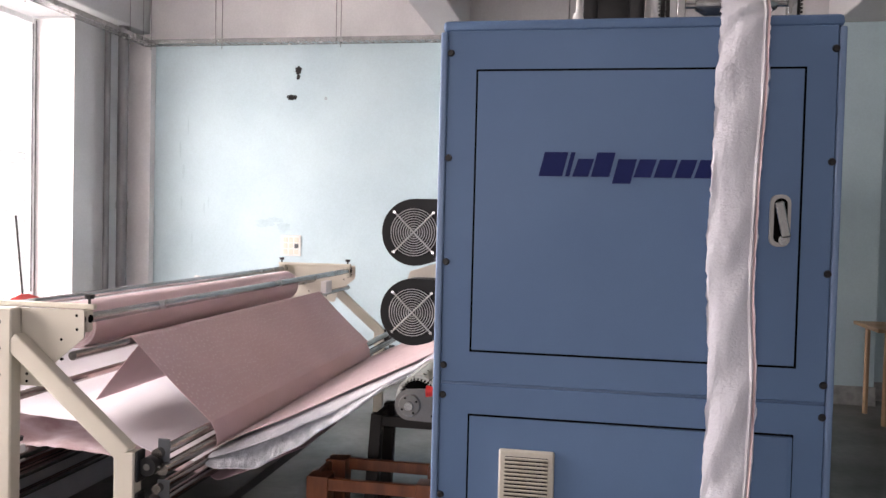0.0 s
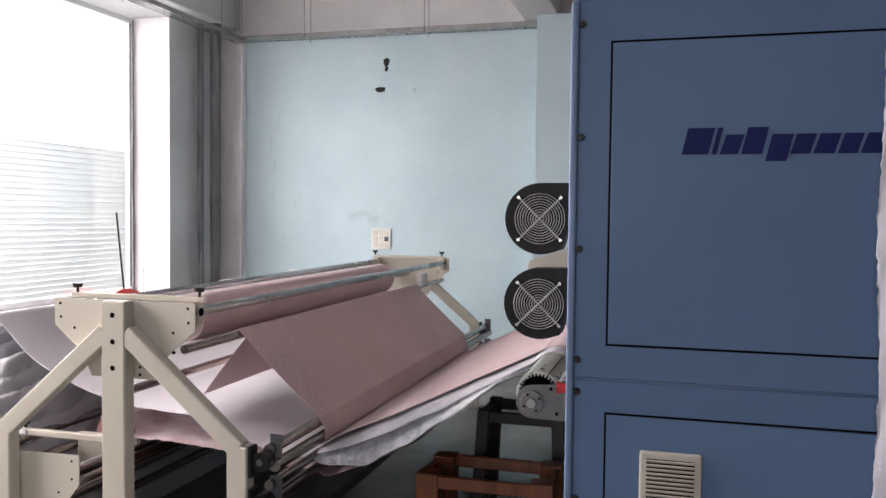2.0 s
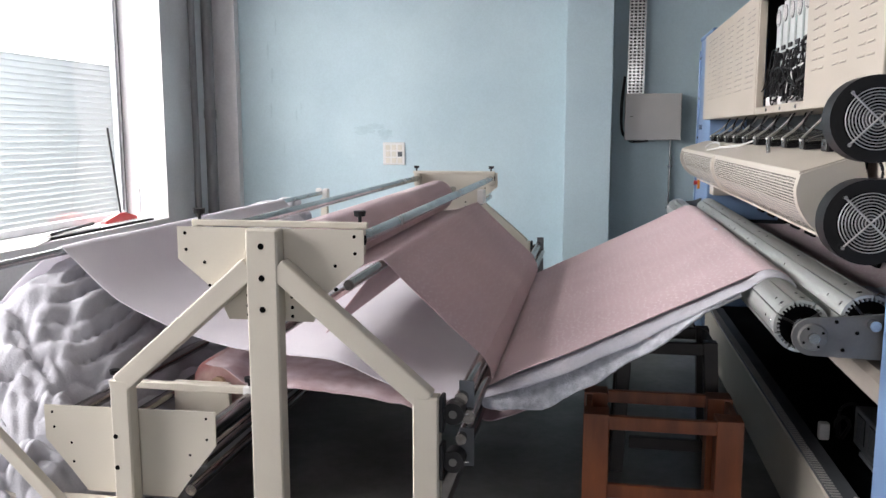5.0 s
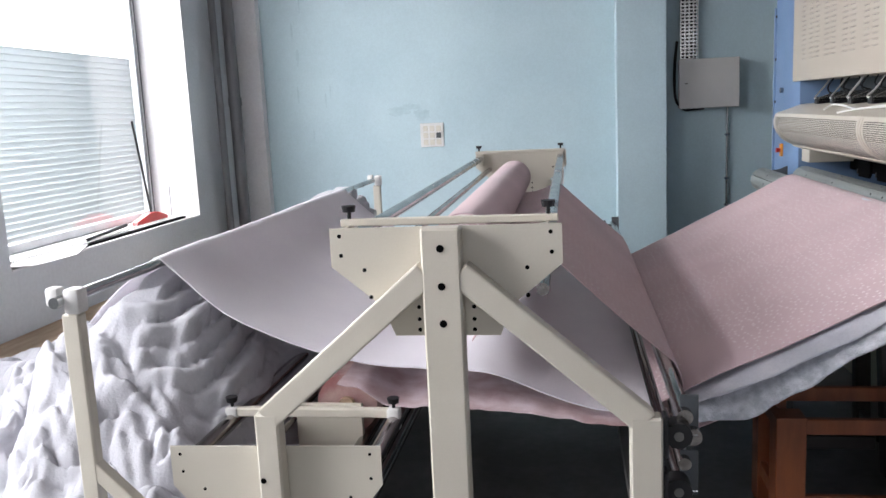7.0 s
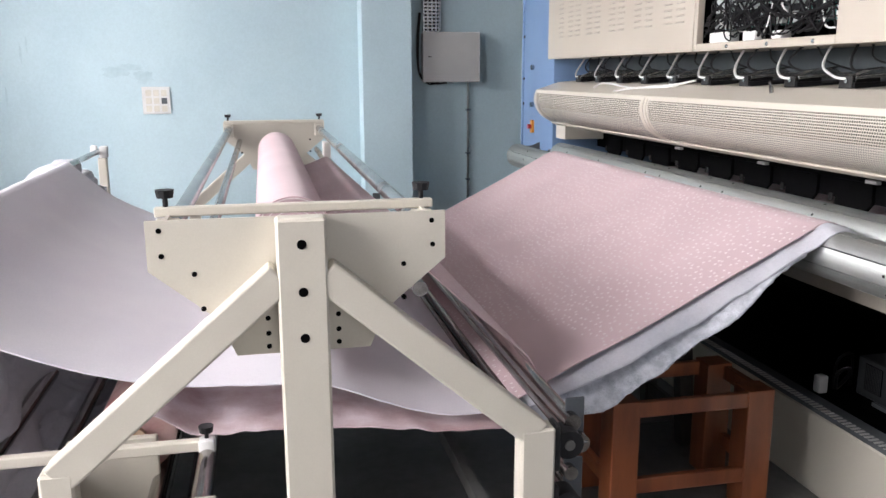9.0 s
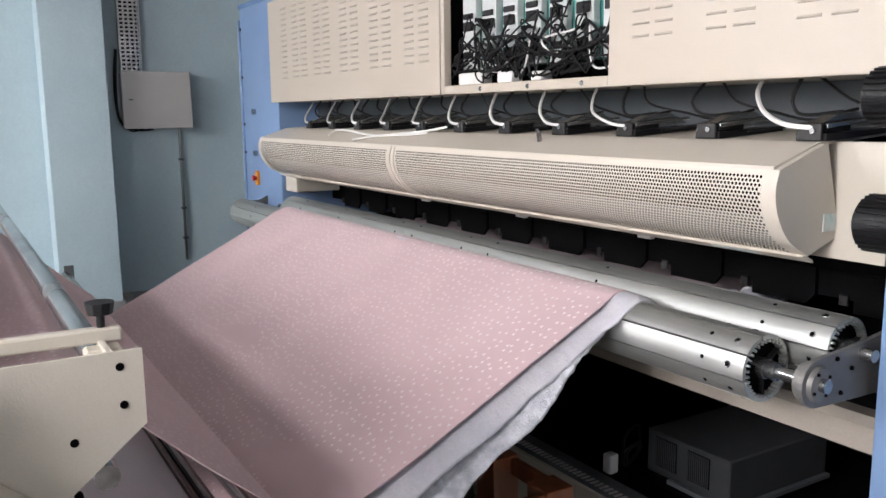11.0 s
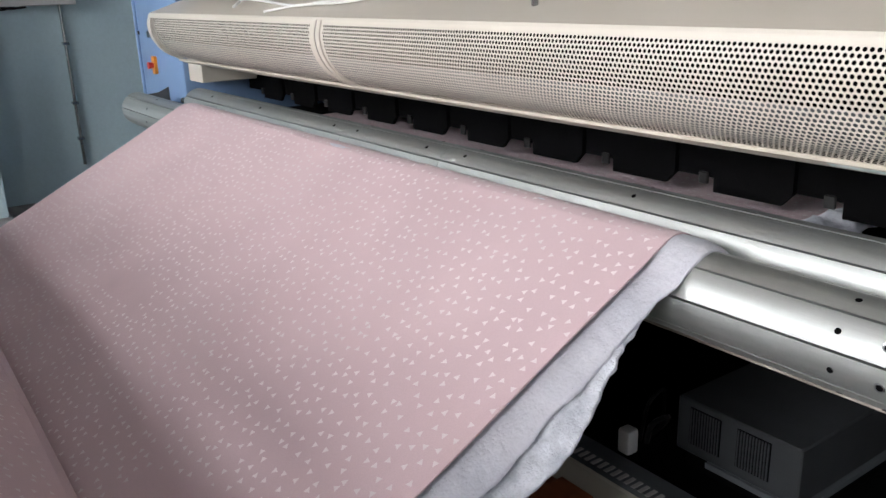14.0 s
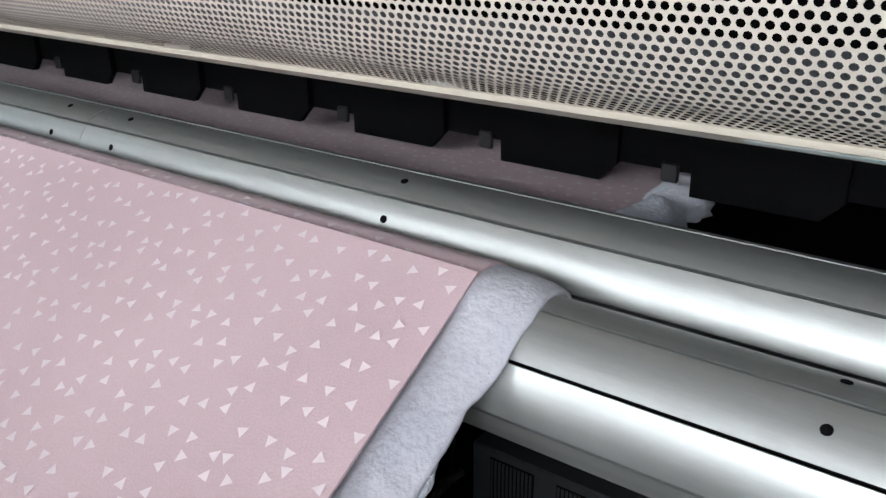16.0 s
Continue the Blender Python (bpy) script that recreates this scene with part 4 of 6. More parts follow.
def punched(y0, y1):
    """Curved sheet with staggered round holes, as one mesh."""
    pitch, s0 = 0.0102, 0.012
    rows = int((GL - 0.02) / (pitch * 0.88))
    dz = (GL - 0.02) / rows
    n = int((y1 - y0 - 0.05) / pitch)
    yb, ye = y0 + 0.025, y1 - 0.025
    pitch = (ye - yb) / n
    verts, faces = [], []

    def v(y, s):
        x, z = arc_at(GP, s)
        verts.append((x, y, z))
        return len(verts) - 1
    hole = [(math.cos(radians(a)), math.sin(radians(a))) for a in range(22, 382, 45)]
    for r in range(rows):
        sa, sb = s0 + r * dz, s0 + (r + 1) * dz
        off = 0.5 * pitch if r % 2 else 0.0
        m = n - (1 if r % 2 else 0)
        if off:
            for a, b in ((yb, yb + off), (ye - off, ye)):
                faces.append((v(a, sa), v(b, sa), v(b, sb), v(a, sb)))
        for k in range(m):
            ya = yb + off + k * pitch
            yc, sc = ya + pitch / 2, (sa + sb) / 2
            ob = [v(ya + pitch, sc), v(ya + pitch, sb), v(yc, sb), v(ya, sb), v(ya, sc), v(ya, sa), v(yc, sa), v(ya + pitch, sa)]
            ib = [v(yc + 0.0037 * math.cos(radians(45 * i)), sc + 0.0037 * math.sin(radians(45 * i))) for i in range(8)]
            for i in range(8):
                faces.append((ob[i], ob[(i + 1) % 8], ib[(i + 1) % 8], ib[i]))
    for a, b, c, d in ((y0, y1, 0.0, s0), (y0, y1, s0 + rows * dz, GL), (y0, yb, s0, s0 + rows * dz), (ye, y1, s0, s0 + rows * dz)):
        steps = 12
        for i in range(steps):
            e, f = c + (d - c) * i / steps, c + (d - c) * (i + 1) / steps
            faces.append((v(a, e), v(b, e), v(b, f), v(a, f)))
    c = spot(guard)
    me = bpy.data.meshes.new("punched_sheet")
    me.from_pydata([(p[0] - c.x, p[1] - c.y, p[2] - c.z) for p in verts], [], faces)
    me.materials.append(CREAM_SHEET)
    me.polygons.foreach_set("use_smooth", [True] * len(me.polygons))
    ob = new("punched_sheet", me)
    ob.parent = guard
    return ob


punched(3.535, 5.272)
punched(5.302, 6.845)
seam = [(x, z) for x, z in GP]
for ya, yb in ((5.259, 5.281), (5.289, 5.315)):
    part("joint_strip", prism(bmn(), [(x - 0.004, z) for x, z in seam] + [(x + 0.008, z) for x, z in seam[::-1]], "y", ya, yb), CREAM_SHEET, guard, smooth=True)
part("joint_gap", prism(bmn(), [(x - 0.001, z) for x, z in seam] + [(x + 0.008, z) for x, z in seam[::-1]], "y", 5.281, 5.289), GREY_BOX, guard, smooth=True)
HALF = len(GP) * 11 // 20
# shade behind the holes is painted: near-black above, lighter grey below
part("backing", prism(bmn(), [(x + 0.022, z) for x, z in GP[:HALF]] + [(x + 0.028, z) for x, z in GP[:HALF][::-1]], "y", 3.55, 6.83), DARK, guard, "near-black sheet standing in for shade behind the holes")
part("lighter_backing", prism(bmn(), [(x + 0.018, z + 0.006) for x, z in GP[HALF - 1:]] + [(x + 0.024, z + 0.006) for x, z in GP[HALF - 1:][::-1]], "y", 3.55, 6.83), GREY_BOX, guard)
END = [(x, z) for x, z in GP] + [(-0.529, 1.112), (-0.588, 1.320), (-0.60, 1.3215)]
for y0, y1 in ((3.522, 3.536), (6.844, 6.857)):
    part("end_cap", prism(bmn(), END, "y", y0, y1), CREAM_SHEET, guard)
part("top_sheet", prism(bmn(), [(-0.752, 1.270), (-0.749, 1.277), (-0.60, 1.325), (-0.30, 1.345), (-0.30, 1.338), (-0.60, 1.317)], "y", 3.536, 6.845), CREAM_SHEET, guard, "glossy cream sloping top")
part("lower_lip", prism(bmn(), [(-0.646, 1.070), (-0.637, 1.076), (-0.606, 1.060), (-0.606, 1.054)], "y", 3.53, 6.85), CREAM_SHEET, guard)
part("warning_label", bar(bmn(), (-0.628, 3.66, 1.0640), (-0.628, 3.80, 1.0640), 0.004, 0.014, up=(0.9, 0, -0.43)), SEAL, guard, "silvery warning sticker")
part("warning_label", bx(bmn(), -0.592, -0.545, 3.519, 3.5215, 1.125, 1.165), SEAL, guard, "small square warning label")
bm = bmn()
for k in range(10):
    bolt(bm, (-0.66, 3.8 + 0.33 * k, 1.298), (-0.38, 0, 0.92), 0.006, 0.004)
part("screw", bm, STEEL, guard, smooth=True, kind="stuff")
solid("hose_fitting", rod(rod(bmn(), (-0.655, 4.47, 1.302), (-0.66, 4.47, 1.33), 0.008, 10), (-0.66, 4.47, 1.33), (-0.664, 4.475, 1.345), 0.005, 8), STEEL, "small brass hose fitting on the guard top", "fitting", smooth=True)

# thread tensioners and their cables between guard and housing
for k in range(11):
    y = 3.555 + 0.2935 * k
    th = thing("thread_tensioner", (-0.49, y, 1.33), "black oily thread tensioner with steel lever", "tensioner", "tensioners under the housing")
    rk = random.Random(60 + k)
    part("base", prism(bmn(), [(-0.605, 1.3265), (-0.36, 1.342), (-0.36, 1.354), (-0.605, 1.344)], "y", y - 0.038, y + 0.038), SATIN_BLACK, th)
    part("block", bx(bmn(), -0.598, -0.50, y - 0.028, y + 0.024, 1.344, 1.364, 0.004), SATIN_BLACK, th)
    part("cover", prism(bmn(), [(-0.585, 1.366), (-0.53, 1.384), (-0.44, 1.392), (-0.375, 1.362), (-0.50, 1.352)], "y", y - 0.012, y + 0.022), STEEL, th, "worn steel cover")
    part("side_bar", bar(bmn(), (-0.60, y - 0.034, 1.360), (-0.38, y - 0.026, 1.376), 0.010, 0.006, bev=0.002), STEEL, th)
    part("lever", bar(bmn(), (-0.59, y + 0.030, 1.362), (-0.41, y + 0.020, 1.398), 0.007, 0.012, bev=0.002), DARK_STEEL, th)
    part("end_plate", bx(bmn(), -0.612, -0.605, y - 0.03, y + 0.03, 1.328, 1.366, 0.002), DARK_STEEL, th)
    part("screw", rod(bmn(), (-0.618, y - 0.01, 1.350), (-0.611, y - 0.01, 1.350), 0.007, 10), STEEL, th, smooth=True)
    if k != 1:
        bm = bmn()
        w = rk.uniform(-0.03, 0.03)
        cable(bm, [(-0.45, y + 0.265 + w, 1.478), (-0.475, y + 0.262 + w, 1.440), (-0.53, y + 0.20 + w, 1.395), (-0.59, y + 0.09, 1.366), (-0.612, y + 0.015, 1.358), (-0.60, y - 0.015, 1.358)], rk.choice((0.0046, 0.0052, 0.006)))
        part("hose", bm, WHITE_PLASTIC, th, "white air hose", smooth=True)
    bm = bmn()
    cable(bm, [(-0.48, y + 0.12, 1.475), (-0.50, y + 0.15 + rk.uniform(-0.03, 0.03), 1.42), (-0.50, y + 0.10, 1.385), (-0.46, y + 0.02, 1.392)], 0.0048)
    cable(bm, [(-0.44, y + 0.10, 1.475), (-0.47, y + 0.02 + rk.uniform(-0.04, 0.04), 1.42), (-0.42, y - 0.06, 1.39), (-0.38, y - 0.12, 1.372), (-0.36, y - 0.2, 1.372)], 0.004)
    cable(bm, [(-0.40, y + 0.03, 1.38), (-0.39, y + 0.10, 1.37), (-0.42, y + 0.17, 1.36), (-0.52, y + 0.24, 1.342)], 0.0035)
    part("lead", bm, RUBBER, th, "thin black lead", smooth=True)
bm = bmn()
cable(bm, [(-0.70, 6.02, 1.302), (-0.655, 6.03, 1.325), (-0.64, 5.92, 1.322), (-0.66, 5.75, 1.313), (-0.68, 5.55, 1.306), (-0.65, 5.42, 1.316), (-0.62, 5.25, 1.328), (-0.60, 5.12, 1.345)], 0.005)
cable(bm, [(-0.735, 5.68, 1.289), (-0.70, 5.60, 1.301), (-0.675, 5.50, 1.310), (-0.67, 5.35, 1.312), (-0.64, 5.2, 1.322)], 0.004)
solid("loose_hose", bm, WHITE_PLASTIC, "loose white air hose lying on the guard", "hose", smooth=True)
bk = bmn()
bx(bk, -0.30, -0.25, 3.39, 7.09, 1.33, 1.469)
solid("tensioner_rail", bk, RAIL, "dark grey steel rail behind the tensioners", "machine rail")

# needle zone
nz = thing("needle_bridge", (-0.05, 5.24, 0.87), "needle bridge with presser feet, its shade painted near-black", "needle bridge")
# near-black colour carries the shade under the guard
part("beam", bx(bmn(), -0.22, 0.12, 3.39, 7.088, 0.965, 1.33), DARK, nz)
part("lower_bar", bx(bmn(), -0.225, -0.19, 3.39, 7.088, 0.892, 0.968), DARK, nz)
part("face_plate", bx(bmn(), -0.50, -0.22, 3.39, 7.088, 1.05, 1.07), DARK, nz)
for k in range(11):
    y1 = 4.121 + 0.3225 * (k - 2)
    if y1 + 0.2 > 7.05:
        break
    part("presser_foot", prism(bmn(), [(y1, 0.862), (y1 + 0.178, 0.862), (y1 + 0.180, 0.97), (y1 - 0.028, 0.97), (y1 - 0.028, 0.892)], "x", -0.24, -0.226), DARK, nz, "toothed presser foot, near-black with the shade in it")
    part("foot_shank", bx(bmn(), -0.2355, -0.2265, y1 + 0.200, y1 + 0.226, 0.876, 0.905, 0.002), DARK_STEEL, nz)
# bright glints in the needle zone, set in as small white plates
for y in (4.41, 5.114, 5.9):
    part("glint_plate", bx(bmn(), -0.256, -0.236, y - 0.03, y + 0.03, 0.972, 0.984), WHITE_PLASTIC, nz, "small white plate standing in for a bright glint")
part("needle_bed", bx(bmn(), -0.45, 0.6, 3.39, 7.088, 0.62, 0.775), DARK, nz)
bm = bmn()
bx(bm, -0.545, -0.50, 3.40, 3.62, 1.06, 1.325)
part("bracket", bm, CREAM_SHEET, nz)
part("bracket", bx(bmn(), -0.53, -0.26, 6.90, 7.07, 0.955, 1.15, 0.004), CREAM_SHEET, nz)

# machine base: beam, slotted trunking, control unit
solid("machine_beam", prism(bmn(), [(-0.52, 0.619), (-0.52, 0.68), (-0.50, 0.70), (-0.30, 0.70), (-0.30, 0.613), (-0.50, 0.613)], "y", 3.388, 7.088), BEAM, "taupe steel cross beam, darkened for the rollers' shade", "machine beam")
mb = thing("machine_pan", (0, 5.24, FZ), "steel machine base, shade inside painted near-black, cream floor sill", "machine base")
# pan and back panel take near-black in place of shade inside the base
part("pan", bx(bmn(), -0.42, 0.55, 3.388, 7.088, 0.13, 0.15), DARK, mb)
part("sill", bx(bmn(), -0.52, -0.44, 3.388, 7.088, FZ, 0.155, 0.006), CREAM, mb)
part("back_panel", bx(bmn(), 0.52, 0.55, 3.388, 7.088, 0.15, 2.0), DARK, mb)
tk = part("trunking", bx(bmn(), -0.515, -0.43, 3.42, 6.9, 0.156, 0.175), GREY_BOX, mb, "grey slotted cable trunking")
bm = bmn()
for k in range(150):
    y = 3.45 + k * 0.0225
    bx(bm, -0.5195, -0.4855, y, y + 0.011, 0.1762, 0.1785)
part("tooth", bm, ENCLOSURE, tk, kind="stuff")
cu = thing("control_unit", (-0.1, 4.12, 0.15), "dark grey control unit with slotted front grilles", "control unit")
part("case", bx(bmn(), -0.325, 0.15, 3.955, 4.295, 0.205, 0.352, 0.004), CASE, cu)
part("foot_plate", bx(bmn(), -0.33, 0.16, 3.945, 4.2, 0.19, 0.204), GREY_BOX, cu)
for y0 in (4.03, 4.165):
    part("grille_recess", bx(bmn(), -0.3268, -0.3252, y0, y0 + 0.09, 0.235, 0.335), DARK, cu)
    bm = bmn()
    for k in range(11):
        bx(bm, -0.329, -0.327, y0 + 0.0035 + k * 0.008, y0 + 0.0075 + k * 0.008, 0.237, 0.333)
    part("grille", bm, CASE, cu)
part("support", bx(bmn(), -0.3, 0.12, 3.97, 4.28, 0.15, 0.19), DARK, cu)
bm = bmn()
cable(bm, [(-0.36, 4.36, 0.20), (-0.38, 4.33, 0.27), (-0.36, 4.30, 0.30), (-0.33, 4.33, 0.26), (-0.34, 4.38, 0.19)], 0.008)
cable(bm, [(-0.34, 4.40, 0.18), (-0.36, 4.36, 0.31), (-0.30, 4.36, 0.33), (-0.28, 4.38, 0.2)], 0.006)
solid("plug_lead", bm, RUBBER, "black plug and lead behind the control unit", "cable", smooth=True)
solid("white_plug", bx(bmn(), -0.43, -0.39, 4.36, 4.40, 0.18, 0.25, 0.008, 2), WHITE_PLASTIC, "white plug on the machine base", "plug", smooth=True)
bm = bmn()
cable(bm, [(-0.25, 3.72, 0.19), (-0.36, 3.70, 0.20), (-0.42, 3.76, 0.185), (-0.46, 3.80, 0.19)], 0.009)
solid("white_lead", bm, WHITE_PLASTIC, "white cable end on the machine base", "cable", smooth=True)

# rollers and their bearing arms
LOW, LOW_R = Vector((-0.716, 0, 0.819)), 0.0785
UP, UP_R = Vector((-0.562, 0, 0.862)), 0.0755


def feed_roller(name, axis, r, y0, y1, label, seams, holes, ends):
    """An extruded roller of eight staves with joints, holes and open toothed ends; its Empty lies on the axis."""
    t = thing(name, (axis.x, 0, axis.z), label, "feed roller")
    edges = [y0, *seams, y1]
    for a, b in zip(edges, edges[1:]):
        for k in range(8):
            pts = cylinder_pts(axis.x, axis.z, r, 45 * k + 1.5, 45 * k + 43.5, 5) + cylinder_pts(axis.x, axis.z, r - 0.009, 45 * k + 43.5, 45 * k + 1.5, 5)
            part("stave", prism(bmn(), pts, "y", a + 0.0008, b - 0.0008), ALU, t, smooth=True)
    part("core", rod(bmn(), (axis.x, y0 + 0.02, axis.z), (axis.x, y1 - 0.02, axis.z), r - 0.0092, 32), DARK, t, smooth=True)
    hl, bo = bmn(), bmn()
    for k in range(8):
        a = radians(45 * k + 22.5)
        n = Vector((math.cos(a), 0, math.sin(a)))
        c = Vector((axis.x, 0, axis.z))
        for y in holes:
            if y < y1 - 0.05:
                rod(hl, c + n * (r - 0.001) + Vector((0, y, 0)), c + n * (r + 0.0007) + Vector((0, y, 0)), 0.0052, 10)
        ring(bo, c + n * (r + 0.0003) + Vector((0, y0 + 0.045, 0)), n, 0.0068, 0.0016, 14, 5)
        rod(hl, c + n * (r - 0.001) + Vector((0, y0 + 0.045, 0)), c + n * (r + 0.0006) + Vector((0, y0 + 0.045, 0)), 0.006, 10)
    part("hole", hl, DARK, t, kind="stuff")
    part("socket_screw", bo, STEEL, t, kind="stuff", smooth=True)
    for y, s in ((y0, 1), (y1, -1)):
        e = bmn()
        for k in range(32):
            a = 2 * math.pi * (k + 0.5) / 32
            d = Vector((math.cos(a), 0, math.sin(a)))
            bar(e, Vector((axis.x, y + s * 0.006, axis.z)) + d * (r - 0.0165), Vector((axis.x, y + s * 0.006, axis.z)) + d * (r - 0.0093), 0.0045, 0.02)
        part("toothed_rim", e, ALU, t)
        part("hub", rod(bmn(), (axis.x, y - s * 0.004, axis.z), (axis.x, y + s * 0.05, axis.z), 0.024, 24), STEEL, t, smooth=True)
        for k in range(3):
            a = radians(120 * k + 20)
            part("spoke", bar(bmn(), (axis.x, y + s * 0.014, axis.z), (axis.x + (r - 0.014) * math.cos(a), y + s * 0.014, axis.z + (r - 0.014) * math.sin(a)), 0.006, 0.012), DARK_STEEL, t)
    part("shaft", rod(bmn(), (axis.x, ends[0], axis.z), (axis.x, ends[1], axis.z), 0.015, 16), STEEL, t, smooth=True)
    part("collar", rod(bmn(), (axis.x, y0 - 0.03, axis.z), (axis.x, y0 - 0.0045, axis.z), 0.021, 20), STEEL, t, smooth=True)
    return t


low_roller = feed_roller("lower_feed_roller", LOW, LOW_R, 3.554, 7.33, "grooved aluminium feed roller under the quilt", [5.19], [3.672, 4.26, 4.85, 5.13, 5.25, 5.84, 6.43, 6.95], (3.40, 7.40))
up_roller = feed_roller("upper_feed_roller", UP, UP_R, 3.46, 6.88, "grooved aluminium feed roller pressing on the quilt", [4.89, 5.435], [3.638, 4.226, 4.802, 4.978, 5.36, 5.51, 6.1, 6.6], (3.395, 7.10))


def roller_arm(y0, s, x_back):
    """A bearing arm from the cabinet out to the lower roller's shaft; s points away from the rollers."""
    y1 = y0 + 0.012
    a = thing("roller_arm", (-0.6, y0, 0.75), "grey steel bearing arm of the rollers", "bearing arm", "roller arms")
    nose = [(LOW.x + 0.054 * math.cos(radians(q)), LOW.z + 0.054 * math.sin(radians(q))) for q in range(95, 276, 15)]
    part("plate", prism(bmn(), [*nose, (-0.60, 0.762), (x_back, 0.758), (x_back, 0.905), (-0.60, 0.882)], "y", y0, y1), ARM, a)
    ym = y1 if s < 0 else y0
    part("flange", rod(bmn(), (LOW.x, ym, LOW.z), (LOW.x, ym - s * 0.020, LOW.z), 0.043, 28), ARM, a, smooth=True)
    part("boss", rod(bmn(), (LOW.x, ym - s * 0.020, LOW.z), (LOW.x, ym - s * 0.034, LOW.z), 0.028, 24, 0.022), STEEL, a, smooth=True)
    yo = y0 if s < 0 else y1
    part("outer_cap", rod(bmn(), (LOW.x, yo, LOW.z), (LOW.x, yo + s * 0.010, LOW.z), 0.040, 26, 0.036), ARM, a, smooth=True)
    for k in range(4):
        q = radians(90 * k + 30)
        part("bolt", bolt(bmn(), (LOW.x + 0.029 * math.cos(q), yo + s * 0.009, LOW.z + 0.029 * math.sin(q)), (0, s, 0), 0.0045, 0.004), DARK, a, smooth=True)
    for x, z in ((-0.655, 0.865), (-0.635, 0.785), (-0.60, 0.835)):
        part("bolt", bolt(bmn(), (x, yo, z), (0, s, 0), 0.006, 0.005), DARK, a, smooth=True)


roller_arm(3.425, -1, -0.42)
roller_arm(7.352, 1, -0.547)

# ---- unwinding stand ----
SX = -2.378


def plate_shape(cx, w, z1, zs, zb, wb, notch):
    """Outline of a bearing plate: wide head, slanted shoulders, narrow foot."""
    return [(cx - w, z1), (cx + w, z1), (cx + w, zs), (cx + wb + notch, zb + 0.085), (cx + wb + notch * 0.55, zb + 0.045), (cx + wb, zb), (cx - wb, zb), (cx - wb - notch * 0.55, zb + 0.045), (cx - wb - notch, zb + 0.085), (cx - w, zs)]


def black_knob(parent, x, y, z):
    k = part("clamp_knob", rod(bmn(), (x, y, z - 0.006), (x, y, z + 0.012), 0.018, 10, 0.021), BLACK, parent, "black star clamp knob", smooth=True)
    part("stem", rod(bmn(), (x, y, z - 0.04), (x, y, z - 0.006), 0.006, 10), BLACK, k)


stand = thing("unwinding_stand", (SX, 5.45, FZ), "cream steel unwinding stand with tubes and bearing plates", "fabric stand")
for yf, s in ((3.50, 1), (7.38, -1)):
    y0, y1 = (yf, yf + 0.06) if s > 0 else (yf - 0.06, yf)
    ym = (y0 + y1) / 2
    part("post", bx(bmn(), SX - 0.054, SX + 0.054, y0 - 0.002, y1 + 0.002, 0.104, 1.08, 0.006, 1), CREAM, stand)
    for z in (1.025, 0.921, 0.818):
        part("bolt_hole", rod(bmn(), (SX, yf - s * 0.0032, z), (SX, yf + s * 0.002, z), 0.0105, 16), DARK, stand)
    for x0, x1 in ((-2.945, -2.874), (-1.884, -1.798)):
        part("leg", bx(bmn(), x0, x1, y0, y1, 0.104, 0.552, 0.006, 1), CREAM, stand)
        part("foot", bx(bmn(), x0 + 0.005, x1 - 0.005, y0 + 0.005, y1 - 0.005, FZ, 0.036), CREAM, stand)
    for xa, xb in ((-1.841, SX + 0.045), (-2.9095, SX - 0.045)):
        part("brace", bar(bmn(), (xa, ym, 0.535), (xb, ym, 0.955), 0.072, 0.0585, bev=0.006), CREAM, stand)
    part("floor_rail", bx(bmn(), -3.50, -1.80, y0 + 0.003, y1 - 0.003, 0.035, 0.106, 0.006, 1), CREAM, stand)
    for z in (0.35, 0.238):
        part("bolt_hole", rod(bmn(), (-2.93, yf - s * 0.0015, z), (-2.93, yf + s * 0.002, z), 0.0085, 14), DARK, stand)
    # upper bearing plate
    yp = y1 + 0.002 if s > 0 else y0 - 0.008
    P = part("bearing_plate", prism(bmn(), plate_shape(-2.377, 0.323, 1.077, 0.968, 0.768, 0.148, 0.035), "y", yp, yp + 0.006), CREAM, stand)
    ya, yb = (yp + 0.0062, yp + 0.105) if s > 0 else (yp - 0.10, yp - 0.0002)
    part("cross_bar", bx(bmn(), -2.69, -2.065, (yb - 0.022) if s > 0 else ya, yb if s > 0 else ya + 0.022, 1.070, 1.092, 0.003), CREAM, P)
    for x in (-2.66, -2.095):
        part("side_flange", bx(bmn(), x - 0.004, x + 0.004, ya, yb, 0.98, 1.075), CREAM, P)
    for x, z in ((-2.672, 1.055), (-2.085, 1.055), (-2.67, 1.0), (-2.083, 1.0), (-2.605, 0.958), (-2.15, 0.958), (-2.59, 0.88), (-2.15, 0.88)):
        part("bolt_hole", rod(bmn(), (x, yp - 0.0012, z), (x, yp + 0.0075, z), 0.006, 10), DARK, P)
    for x in (-2.455, -2.30):
        for z in (0.85, 0.815, 0.785):
            part("bolt_hole", rod(bmn(), (x, yp - 0.0012, z), (x, yp + 0.0075, z), 0.006, 10), DARK, P)
    yk = yb - 0.011 if s > 0 else ya + 0.011
    for x, sx in ((-2.66, -1), (-2.095, 1)):
        K = part("clamp_block", bx(bmn(), x - 0.026, x + 0.026, yk - 0.026 - s * 0.02, yk + 0.012 - s * 0.02, 0.985, 1.069, 0.004), CREAM, stand)
        part("bore", rod(bmn(), (x + sx * 0.0255, yk - 0.007 - s * 0.02, 1.036), (x + sx * 0.028, yk - 0.007 - s * 0.02, 1.036), 0.017, 16), DARK, K)
    black_knob(stand, -2.665, yk, 1.118)
    black_knob(stand, -2.092, yk, 1.118)
